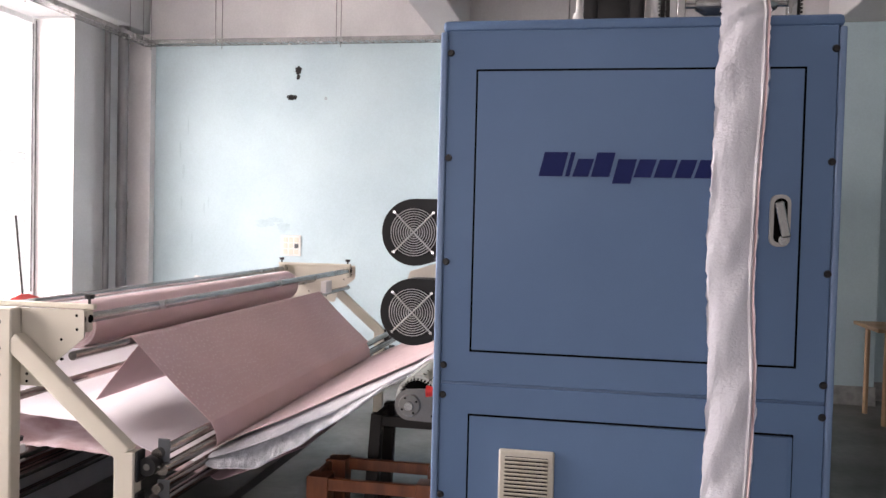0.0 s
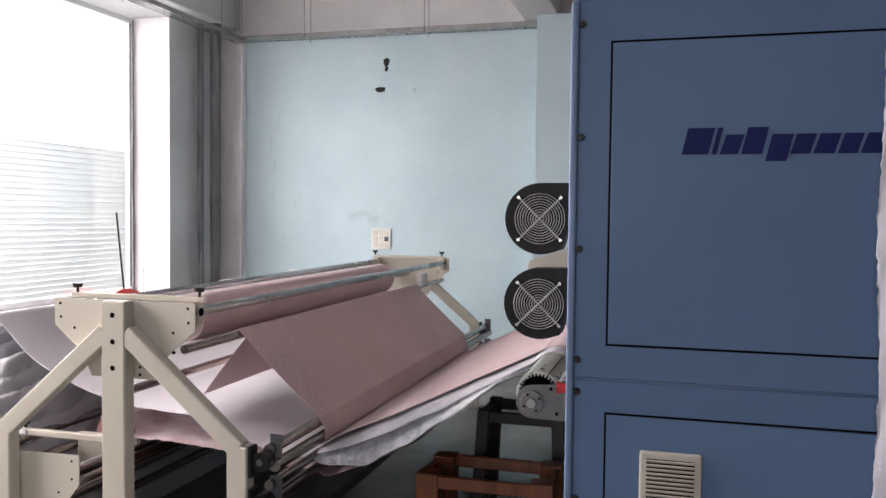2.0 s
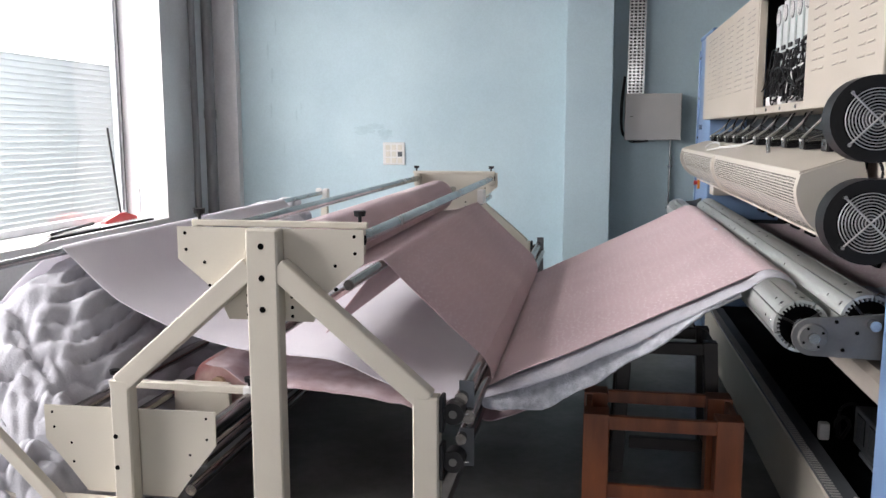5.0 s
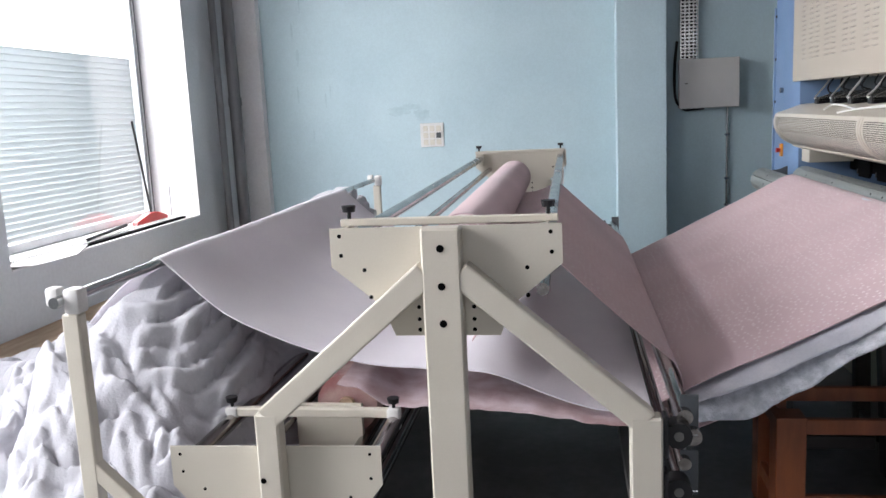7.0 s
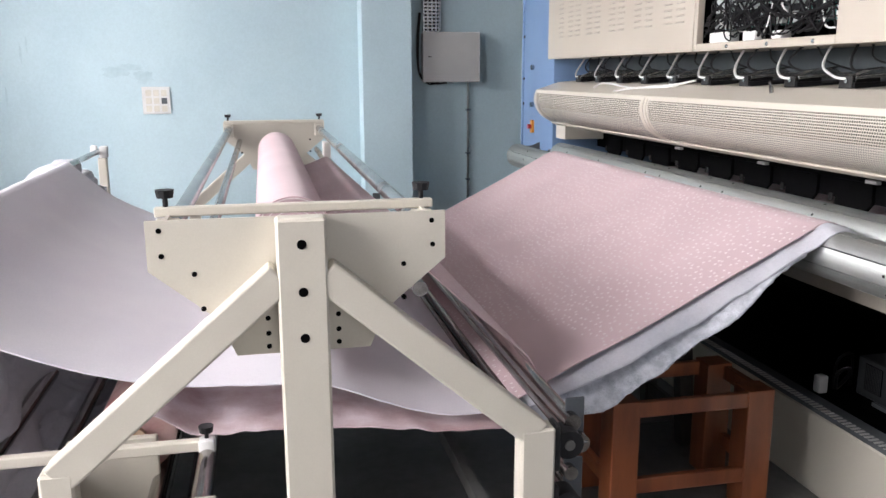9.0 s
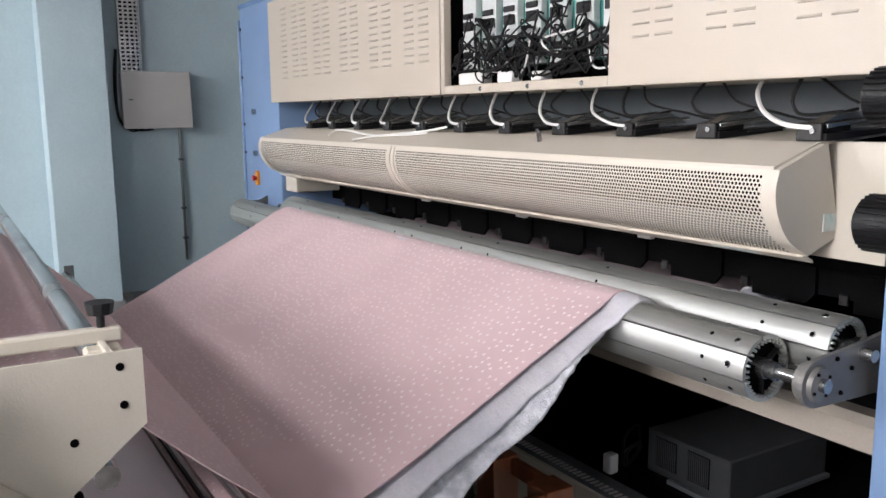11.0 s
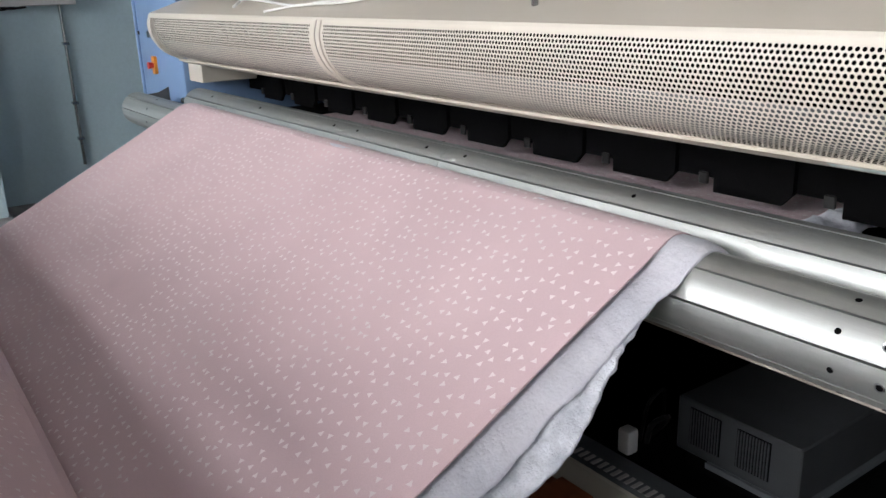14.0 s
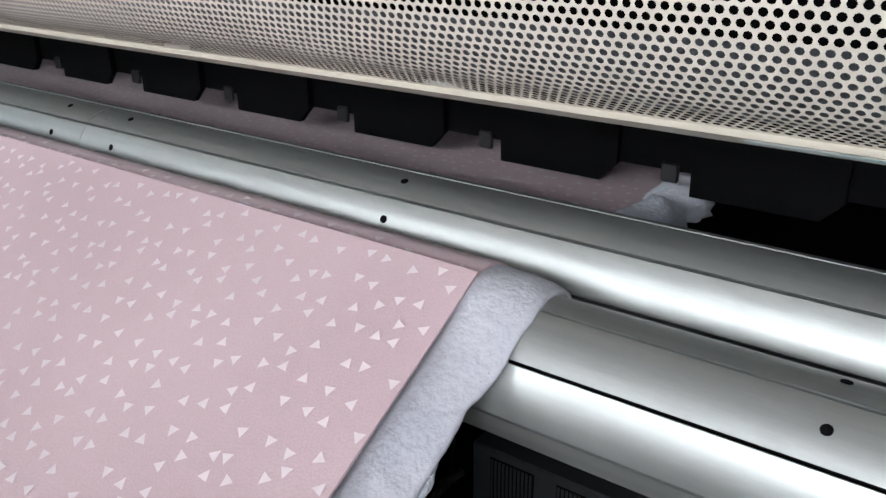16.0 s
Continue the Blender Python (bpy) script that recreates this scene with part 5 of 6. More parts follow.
    # lower left cradle
    C = part("cradle_plate", prism(bmn(), [(-3.246, 0.425), (-2.592, 0.435), (-2.592, 0.315), (-2.69, 0.19), (-2.745, 0.115), (-3.09, 0.115), (-3.15, 0.19), (-3.246, 0.30)], "y", y1 + 0.003 if s > 0 else y0 - 0.009, y1 + 0.009 if s > 0 else y0 - 0.003), CREAM, stand)
    for x, z in ((-3.215, 0.40), (-2.625, 0.41), (-3.21, 0.345), (-2.625, 0.335), (-3.145, 0.29), (-2.69, 0.275), (-3.14, 0.22), (-2.69, 0.20)):
        yy = y1 + 0.003 if s > 0 else y0 - 0.009
        part("bolt_hole", rod(bmn(), (x, yy - 0.0012, z), (x, yy + 0.0075, z), 0.005, 10), DARK, C)
    yc = yf + s * 0.46
    part("cradle_bar", bx(bmn(), -3.225, -2.625, yc - 0.015, yc + 0.015, 0.372, 0.402, 0.003), CREAM, stand)
    for x in (-3.213, -2.637):
        part("clamp", bx(bmn(), x - 0.022, x + 0.022, yc - 0.022, yc + 0.022, 0.33, 0.405, 0.008, 2), WHITE_PLASTIC, stand, smooth=True)
        black_knob(stand, x, yc, 0.428)
    # bearings on the right leg
    for z in (0.535, 0.375):
        B = part("bearing", rod(bmn(), (-1.755, ym - s * 0.01, z - 0.04), (-1.755, ym + s * 0.05, z - 0.04), 0.036, 20), BLACK, stand, "black pillow-block bearing", smooth=True)
        part("bearing_foot", bx(bmn(), -1.798, -1.783, ym - 0.025, ym + 0.03, z - 0.10, z + 0.02, 0.004), BLACK, B)
        part("inner_ring", rod(bmn(), (-1.755, ym - s * 0.014, z - 0.04), (-1.755, ym - s * 0.008, z - 0.04), 0.013, 18), ARM, B, smooth=True)
        part("grease_nipple", rod(bmn(), (-1.72, ym, z - 0.04), (-1.705, ym, z - 0.04), 0.003, 8), STEEL, B)
        part("bracket", bx(bmn(), -1.745, -1.695, ym + s * 0.052, ym + s * 0.058, z - 0.075, z + 0.055, 0.002), GREY_BOX, stand)
TA, TB = 3.575, 7.305
for x, z, r, m in ((-2.66, 1.035, 0.021, STEEL), (-2.095, 1.035, 0.021, STEEL), (-2.60, 0.955, 0.016, TUBE_STEEL), (-2.11, 0.893, 0.018, TUBE_STEEL)):
    part("tube", rod(bmn(), (x, TA, z), (x, TB, z), r, 18), m, stand, "grey steel guide tube", smooth=True)
for x, z, r in ((-3.213, 0.355, 0.026), (-2.637, 0.355, 0.026), (-3.06, 0.30, 0.02), (-2.78, 0.22, 0.03), (-2.655, 0.255, 0.022), (-2.70, 0.14, 0.02), (-2.38, 0.71, 0.018)):
    part("tube", rod(bmn(), (x, TA, z), (x, TB, z), r, 18), TUBE_STEEL, stand, "dull steel guide tube", smooth=True)
for x, z, r in ((-1.735, 0.535, 0.022), (-1.712, 0.478, 0.024), (-1.735, 0.40, 0.018), (-1.74, 0.335, 0.022)):
    part("tube", rod(bmn(), (x, TA - 0.02, z), (x, TB + 0.02, z), r, 18), TUBE_STEEL, stand, "dull steel guide tube", smooth=True)
part("spreader", bar(bmn(), (-1.835, 3.53, 0.065), (-1.845, 7.35, 0.065), 0.035, 0.05, up=(0, 0, 1)), ARM, stand)

# outrigger posts with the batting rod
for y, s in ((3.49, 1), (7.39, -1)):
    o = thing("rod_post", (-3.455, y, FZ), "cream square post with a white rod clamp", "post", "posts of the batting rod")
    part("post", bx(bmn(), -3.487, -3.433, y - 0.022, y + 0.022, FZ, 0.86, 0.005, 1), CREAM, o)
    part("brace", bar(bmn(), (-3.46, y, 0.40), (-3.10, y, 0.04), 0.045, 0.04, bev=0.004), CREAM, o)
    part("clamp", bx(bmn(), -3.475, -3.425, y - 0.025, y + 0.03, 0.86, 0.935, 0.01, 2), WHITE_PLASTIC, o, smooth=True)
    part("clamp", bx(bmn(), -3.525, -3.485, y - 0.03, y + 0.012, 0.885, 0.94, 0.008, 2), WHITE_PLASTIC, o, smooth=True)
rodt = thing("batting_rod", (-3.49, 5.45, 0.90), "grey steel rod carrying the white batting", "rod")
part("rod", rod(bmn(), (-3.485, 3.44, 0.90), (-3.485, 7.44, 0.90), 0.0165, 18), STEEL, rodt, smooth=True)

# ---- cloth ----


def scatter_print(profile, y0, y1, pitch, size, seed, lift, near=0.0, far=0.0):
    """Small printed triangles in staggered rows on a sheet."""
    rnd = random.Random(seed)
    total = sum(math.hypot(b[0] - a[0], b[1] - a[1]) for a, b in zip(profile, profile[1:]))
    verts, faces = [], []
    rows = int(total / pitch)
    for r in range(rows):
        s = (r + 0.5) * pitch
        x, z = arc_at(profile, s)
        xa, za = arc_at(profile, min(s + 0.004, total))
        xb, zb = arc_at(profile, max(s - 0.004, 0))
        L = math.hypot(xa - xb, za - zb)
        tx, tz = (xa - xb) / L, (za - zb) / L
        nx, nz = -tz, tx
        u = s / total
        y = y0 + near * u + (0.5 if r % 2 else 0.0) * pitch + 0.01
        while y < y1 + far * u - 0.012:
            yy, ss = y + rnd.uniform(-0.32, 0.32) * pitch, rnd.uniform(-0.34, 0.34) * pitch
            a0 = rnd.choice((0, 90, 180, 270)) + rnd.uniform(-25, 25)
            base = len(verts)
            for k in range(3):
                a = radians(a0 + 120 * k)
                u, v = size * math.cos(a) + ss, size * math.sin(a) + yy
                verts.append((x + tx * u + nx * lift, v, z + tz * u + nz * lift))
            faces.append((base, base + 1, base + 2))
            y += pitch
    return verts, faces


def print_part(parent, profile, y0, y1, seed, lift=0.0022, pitch=0.031, size=0.0075, near=0.0, far=0.0):
    verts, faces = scatter_print(profile, y0, y1, pitch, size, seed, lift, near, far)
    c = spot(parent)
    me = bpy.data.meshes.new("print")
    me.from_pydata([(a - c.x, b - c.y, d - c.z) for a, b, d in verts], [], faces)
    me.materials.append(PRINT)
    ob = new("print", me)
    ob.parent = parent
    return tagged(ob, "small white printed triangles", kind="stuff")


Y0, Y1 = 3.978, 6.46
# the quilt top rises from the stand to the rollers on a shallow arc; its Empty is the arc's centre
A, B = Vector((-1.707, 0, 0.447)), Vector((-0.757, 0, 0.905))
chord = B - A
SAG = 0.003
RAD = (chord.length ** 2 / 4 + SAG ** 2) / (2 * SAG)
up_n = Vector((-chord.z, 0, chord.x)).normalized()
CEN = (A + B) / 2 + up_n * (RAD - SAG)


def arc_profile(extra0, extra1, n, off=0.0):
    a0 = math.atan2(A.z - CEN.z, A.x - CEN.x) - extra0 / RAD
    a1 = math.atan2(B.z - CEN.z, B.x - CEN.x) + extra1 / RAD
    r = RAD + off
    return [(CEN.x + r * math.cos(a0 + (a1 - a0) * i / n), CEN.z + r * math.sin(a0 + (a1 - a0) * i / n)) for i in range(n + 1)]


quilt_top = thing("printed_quilt", (CEN.x, 0, CEN.z), "dusty pink printed quilt top rising to the rollers", "fabric")
pr = arc_profile(0.035, 0.003, 40)
part("cloth", sheet(bmn(), pr, Y0, Y1, 60, 0.003, lambda u, y: 0.0016 * noise.noise((u * 5, y * 2.2, 1)) + 0.006 * math.exp(-((u - 0.20) / 0.10) ** 2) * math.sin(y * 1.9 + u * 5) + 0.003 * math.sin(u * 11 - y * 1.6) * (1 - u), 0.037, 0.10), PINK, quilt_top, smooth=True, angle=80)
print_part(quilt_top, pr, Y0 + 0.004, Y1, 3, 0.0034, near=0.037, far=0.10)
# cloth wrapped over the lower roller
wrap = thing("wrapped_cloth", (LOW.x, 0, LOW.z), "pink printed cloth wrapped over the lower roller", "fabric")
wp = cylinder_pts(LOW.x, LOW.z, LOW_R + 0.0155, 119, 26, 22)
part("cloth", sheet(bmn(), wp, Y0 + 0.037, Y1 + 0.10, 30, 0.003, None, 0.02, 0.02), PINK, wrap, smooth=True, angle=80)
print_part(wrap, wp, Y0 + 0.057, Y1 + 0.09, 4, 0.0022)


def fluffy_sheet(profile, y0, y1, thick, seed, ragged, roll=0.0, recede=0.0, reach=0.045):
    """Batting with a soft torn near edge: the edge wanders, bulges and curls down."""
    bm = bmn()
    ny, n = 34, len(profile)
    P = [Vector((x, 0, z)) for x, z in profile]
    S = [0.0]
    for a, b in zip(P, P[1:]):
        S.append(S[-1] + (b - a).length)
    rows_t, rows_b = [], []
    for j in range(ny + 1):
        f = j / ny
        rt, rb = [], []
        for i in range(n):
            s = S[i]
            d = (P[min(i + 1, n - 1)] - P[max(i - 1, 0)]).normalized()
            nr = Vector((-d.z, 0, d.x))
            e = ragged * (0.8 * noise.noise((s * 5, seed, 0)) + 0.3 * noise.noise((s * 19, seed, 5)) + 0.16 * noise.noise((s * 60, seed, 9)))
            e += recede * max(0.0, (s - S[-1] + 0.18) / 0.18) ** 1.5
            inn = 0.13 * (j / 18) ** 1.3 if j <= 18 else 0.13 + (y1 - y0 - 0.13) * ((j - 18) / (ny - 18)) ** 1.5
            y = y0 + inn + e * max(0.0, 1 - inn / 0.1)
            near = math.exp(-(inn / 0.03))
            th = thick * (1 - 0.72 * near ** 2) * (1 + 0.30 * noise.noise((s * 14, y * 20, seed)) + 0.34 * noise.noise((s * 60, y * 70, seed)))
            h = 0.003 * noise.noise((s * 9, y * 9, seed + 3))
            sag = math.sin(math.pi * min(1.0, s / S[-1] / 0.86) ** 0.75) * (1 + 0.25 * noise.noise((s * 6, seed, 2)))
            droop = Vector((0, y, -(0.004 + roll * max(0.0, sag)) * math.exp(-(inn / reach) ** 1.3)))
            rt.append(bm.verts.new(P[i] + nr * (h + th / 2) + droop))
            rb.append(bm.verts.new(P[i] + nr * (h - th / 2) + droop))
        rows_t.append(rt)
        rows_b.append(rb)
    for j in range(ny):
        for i in range(n - 1):
            bm.faces.new((rows_t[j][i], rows_t[j][i + 1], rows_t[j + 1][i + 1], rows_t[j + 1][i]))
            bm.faces.new((rows_b[j][i], rows_b[j + 1][i], rows_b[j + 1][i + 1], rows_b[j][i + 1]))
    for i in range(n - 1):
        bm.faces.new((rows_t[0][i], rows_b[0][i], rows_b[0][i + 1], rows_t[0][i + 1]))
        bm.faces.new((rows_t[-1][i], rows_t[-1][i + 1], rows_b[-1][i + 1], rows_b[-1][i]))
    return bm


def tuft_edge(profile, y0, seed, count, length, drop, span):
    """Loose fibres along a torn batting edge."""
    rnd = random.Random(seed)
    total = sum(math.hypot(b[0] - a[0], b[1] - a[1]) for a, b in zip(profile, profile[1:]))
    verts, faces = [], []
    for k in range(count):
        at = rnd.uniform(0, total * span)
        x, z = arc_at(profile, at)
        p = Vector((x, y0 + rnd.uniform(-0.004, 0.03), z - drop * max(0.0, math.sin(math.pi * min(1.0, at / total / 0.86) ** 0.75)) + rnd.uniform(-0.008, 0.006)))
        d = Vector((rnd.uniform(-1, 1), -rnd.uniform(0.1, 1.1), rnd.uniform(-0.9, 0.5))).normalized()
        bend = Vector((rnd.uniform(-1, 1), rnd.uniform(-1, 1), rnd.uniform(-1, 1))) * 0.5
        side = d.cross(bend).normalized() * 0.0006
        L = length * rnd.uniform(0.4, 1.0)
        base = len(verts)
        for q in range(4):
            c = p + d * L * q / 3 + bend * L * (q / 3) ** 2
            w = side * (1 - q / 3.6)
            verts += [tuple(c - w), tuple(c + w)]
        for q in range(3):
            b = base + 2 * q
            faces.append((b, b + 1, b + 3, b + 2))
    return verts, faces


def resample(pts, n):
    total = sum(math.hypot(b[0] - a[0], b[1] - a[1]) for a, b in zip(pts, pts[1:]))
    return [arc_at(pts, total * i / n) for i in range(n + 1)]


def xz(pts, n=8):
    return [(p.x, p.z) for p in smooth_line([(x, 0, z) for x, z in pts], n)]


batting = thing("quilt_batting", (-1.2, 5.4, 0.38), "thick white fluffy batting under the quilt top", "batting")
SLOPE = chord.z / chord.x


def under(off, x_end):
    """A line that follows the quilt top at a distance below it."""
    return [(x, A.z + (x - A.x) * SLOPE - off) for x in (-1.715 + (x_end + 1.715) * i / 12 for i in range(13))]


bp = resample(under(0.024, -0.80) + cylinder_pts(LOW.x, LOW.z, LOW_R + 0.0065, 112, 34, 10), 150)
part("wadding", fluffy_sheet(bp, 3.950, Y1 - 0.01, 0.016, 3, 0.018, 0.034, 0.0, 0.032), WADDING, batting, smooth=True, angle=85)
bp2 = resample(under(0.046, -0.815), 140)
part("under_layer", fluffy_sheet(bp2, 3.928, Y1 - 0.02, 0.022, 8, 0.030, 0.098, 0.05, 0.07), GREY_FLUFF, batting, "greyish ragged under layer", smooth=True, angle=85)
for prof, yy, mt, sd, ct, dr, sp in ((bp, 3.957, BATTING, 41, 700, 0.032, 0.95), (bp2, 3.932, GREY_FLUFF, 42, 600, 0.094, 0.74)):
    vv, ff = tuft_edge(prof, yy, sd, ct, 0.007, dr, sp)
    me = bpy.data.meshes.new("fibre")
    c = spot(batting)
    me.from_pydata([(a - c.x, b - c.y, d - c.z) for a, b, d in vv], [], ff)
    me.materials.append(mt)
    ob = new("fibre", me)
    ob.parent = batting
    tagged(ob, "loose white fibres", kind="stuff")

backing = thing("quilt_backing", (-1.7, 5.4, 0.25), "rose cloth corner hanging under the quilt", "fabric")
part("cloth", sheet(bmn(), xz([(-1.745, 0.32), (-1.70, 0.30), (-1.60, 0.335), (-1.45, 0.405), (-1.3, 0.475)]), 4.02, Y1, 20, 0.003), ROSE_BACK, backing, smooth=True)

# sheet from the roll down the stand's front
feed = thing("feed_sheet", (-1.9, 5.4, 0.45), "dusty pink printed cloth running down the stand", "fabric")
fp = resample(xz([(-2.36, 0.855), (-2.24, 0.868), (-2.15, 0.900), (-2.11, 0.915), (-2.085, 0.905), (-1.90, 0.728), (-1.715, 0.562)], 8), 40)
part("cloth", sheet(bmn(), fp, 3.975, 6.53, 40, 0.003, lambda u, y: 0.003 * noise.noise((u * 4, y * 1.5, 6))), PINK, feed, smooth=True, angle=80)
print_part(feed, fp, 3.985, 6.52, 9, 0.0045, size=0.0068)
part("turn", sheet(bmn(), [(-1.715, 0.562), (-1.692, 0.52)] + cylinder_pts(-1.712, 0.478, 0.027, 20, -75, 8), 3.975, 6.48, 20, 0.003), PINK, feed, smooth=True, angle=80)
roll = thing("fabric_roll", (SX, 5.4, 0.97), "roll of dusty pink cloth on the stand", "fabric roll")
part("core", rod(bmn(), (SX, 3.68, 0.955), (SX, 7.2, 0.955), 0.022, 18), STEEL, roll, smooth=True)
part("winding", rod(bmn(), (SX, Y0 + 0.01, 0.955), (SX, 6.56, 0.955), 0.104, 48), PINK, roll, smooth=True)
pf = cylinder_pts(SX, 0.955, 0.104, 200, -20, 40)
print_part(roll, pf, Y0 + 0.02, Y1, 12, -0.0012)
bm = bmn()
for k in range(5):
    ring(bm, (SX, Y0 + 0.0095, 0.955), (0, 1, 0), 0.034 + 0.016 * k, 0.0015, 40, 5)
part("end_layers", bm, PRINT, roll)

# white lining web from the rod under the roll
lining = thing("lining_web", (-2.8, 5.4, 0.35), "white nonwoven web draped from rod to the stand", "fabric")
lp = resample(xz([(-3.93, 0.50), (-3.74, 0.72), (-3.55, 0.875), (-3.487, 0.921), (-3.43, 0.875), (-3.26, 0.725), (-3.03, 0.612), (-2.74, 0.527), (-2.54, 0.515), (-2.32, 0.50), (-2.12, 0.42), (-1.95, 0.37), (-1.775, 0.365)], 8), 110)
part("cloth", sheet(bmn(), lp, 4.05, 6.52, 60, 0.004, lambda u, y: 0.006 * noise.noise((u * 9, y * 2.0, 2)) + 0.0015 * noise.noise((u * 40, y * 12, 3))), LINING, lining, smooth=True, angle=80)
inner = thing("inner_sheet", (-2.1, 5.4, 0.45), "pink cloth hanging inside the stand", "fabric")
part("cloth", sheet(bmn(), xz([(-2.16, 0.86), (-2.22, 0.79), (-2.30, 0.69), (-2.385, 0.58)]), 4.16, 6.45, 30, 0.003), PINK, inner, smooth=True, angle=80)
# the rose brocade roll in the cradle and its web
rr = thing("brocade_roll", (-2.86, 5.4, 0.35), "roll of rose brocade with pale flowers", "fabric roll")
part("winding", rod(bmn(), (-2.85, 4.14, 0.35), (-2.85, 6.55, 0.35), 0.112, 40), ROSE, rr, smooth=True)
part("core", rod(bmn(), (-2.85, 4.12, 0.35), (-2.85, 7.0, 0.35), 0.03, 18), BOARD, rr, smooth=True)
part("end_board", bx(bmn(), -3.03, -2.785, 4.09, 4.115, 0.115, 0.365, 0.003), CREAM, rr)
rw = thing("brocade_web", (-2.4, 5.4, 0.3), "rose brocade web running under the stand", "fabric")
part("web", sheet(bmn(), resample(xz([(-2.85, 0.465), (-2.76, 0.445), (-2.66, 0.388), (-2.5, 0.385), (-2.2, 0.368), (-1.95, 0.330), (-1.77, 0.325)]), 60), 4.02, 6.5, 60, 0.003, lambda u, y: 0.007 * noise.noise((u * 22, y * 9, 8))), ROSE_PALE, rw, smooth=True, angle=80)
bm = bmn()
for x, y, z in ((-2.10, 6.9, 0.88),):
    bx(bm, x - 0.01, x + 0.03, 6.60, 6.74, 0.90, 0.99)
solid("paper_tag", bm, WHITE_PLASTIC, "white paper tag on the fabric roll", "tag")


# heap of batting beside the stand
def ramp(points, t):
    """Piecewise linear value with soft corners left to the mesh."""
    if t <= points[0][0]:
        return points[0][1]
    for (a, p), (b, q) in zip(points, points[1:]):
        if t <= b:
            k = (t - a) / (b - a)
            return p + (q - p) * k * k * (3 - 2 * k)
    return points[-1][1]


def heap():
    bm = bmn()
    x0, x1, y0, y1 = -4.80, -2.98, 3.30, 7.3
    nx, ny = 240, 400
    side = [(-4.80, 0.02), (-4.62, 0.27), (-4.3, 0.42), (-3.95, 0.57), (-3.74, 0.75), (-3.61, 0.855), (-3.52, 0.86), (-3.42, 0.75), (-3.27, 0.48), (-3.14, 0.27), (-3.04, 0.20), (-2.98, 0.10)]
    front = [(3.30, 0.0), (3.55, 0.34), (3.8, 0.64), (4.05, 0.92), (4.35, 1.0), (6.9, 1.0), (7.3, 0.3)]

    LAYER = 0.075

    def puff(q, k):
        return math.sqrt(q * q + k * k)
    top = []
    for j in range(ny + 1):
        row = []
        y = y0 + (y1 - y0) * j / ny
        for i in range(nx + 1):
            x = x0 + (x1 - x0) * i / nx
            edge = min(1.0, i / 6, (nx - i) / 5, j / 8, (ny - j) / 8)
            base = FZ + (ramp(side, x + 0.06 * noise.noise((y * 2.1, 0, 4))) - FZ) * ramp(front, y + 0.10 * noise.noise((x * 3, 0, 8)))
            w1 = noise.noise((x * 1.3, y * 1.1, 3)) * 0.6
            w2 = noise.noise((x * 1.2 + 9, y * 1.2, 7)) * 0.6
            q1 = noise.noise((x * 2.4 + w1 * 2.0, y * 2.2 + w2 * 2.0, 1))
            q2 = noise.noise((x * 4.2 + w2 * 3.0, y * 7.0 + w1 * 3.0, 5))
            q4 = noise.noise((x * 24 + q2 * 4, y * 30 + q1 * 4, 15))
            swoop = ramp([(-4.35, 0.0), (-4.0, 1.0)], x) * ramp([(3.78, 0.0), (4.15, 1.0)], y + 0.25 * (x + 3.6))
            plain = ramp([(4.1, 0.0), (4.7, 1.0)], y) * (1 - swoop)
            crumple = (1 - swoop) * (1 - 0.85 * plain)
            wx, wy = x + 0.16 * w1 + 0.05 * q2, y + 0.16 * w2 + 0.05 * q1
            b1 = abs(noise.noise((wx * 4.6, wy * 5.2, 41)))
            b2 = abs(noise.noise((wx * 10 + 3 + b1, wy * 11.5, 43)))
            b3 = abs(noise.noise((wx * 22, wy * 24 + 5, 47)))
            folds = crumple * (0.15 * math.sqrt(b1 + 0.002) + 0.075 * math.sqrt(b2 + 0.002) + 0.020 * math.sqrt(b3 + 0.004) - 0.03) + 0.03 * q1 * (1 - crumple)
            level = (base + 0.10 * noise.noise((x * 1.7, y * 1.2, 21)) + 0.035 * noise.noise((x * 5, y * 3, 25)) + 0.05 * (y - 4.6)) / LAYER
            fr = level - math.floor(level)
            bulge = (1 - (1 - fr) ** 3.4) - fr
            deep = 0.55 + 0.45 * max(-0.6, min(1.0, 2 * noise.noise((x * 2.0, y * 1.1 + math.floor(level) * 3.7, 33))))
            folds += (swoop + 0.35 * crumple) * LAYER * 2.4 * deep * bulge + swoop * (0.02 * b2 + 0.03 * w1 - 0.02)
            z = base + folds * edge - 0.04 * crumple
            row.append(bm.verts.new((x + (0.05 * q1 + 0.03 * q2) * edge * crumple + 0.09 * swoop * edge * deep * bulge, y + (0.05 * w2 + 0.04 * q2) * edge * crumple, max(FZ + 0.012, z))))
        top.append(row)
    for j in range(ny):
        for i in range(nx):
            bm.faces.new((top[j][i], top[j][i + 1], top[j + 1][i + 1], top[j + 1][i]))
    rim = [*top[0], *[r[-1] for r in top[1:]], *top[-1][-2::-1], *[r[0] for r in top[-2:0:-1]]]
    low = [bm.verts.new((v.co.x, v.co.y, FZ)) for v in rim]
    n = len(rim)
    for i in range(n):
        bm.faces.new((rim[i], low[i], low[(i + 1) % n], rim[(i + 1) % n]))
    bm.faces.new(low)
    solid("crumpled_batting", bm, HEAP, "heap of crumpled white batting on the floor", "batting heap", smooth=True, angle=70)


heap()

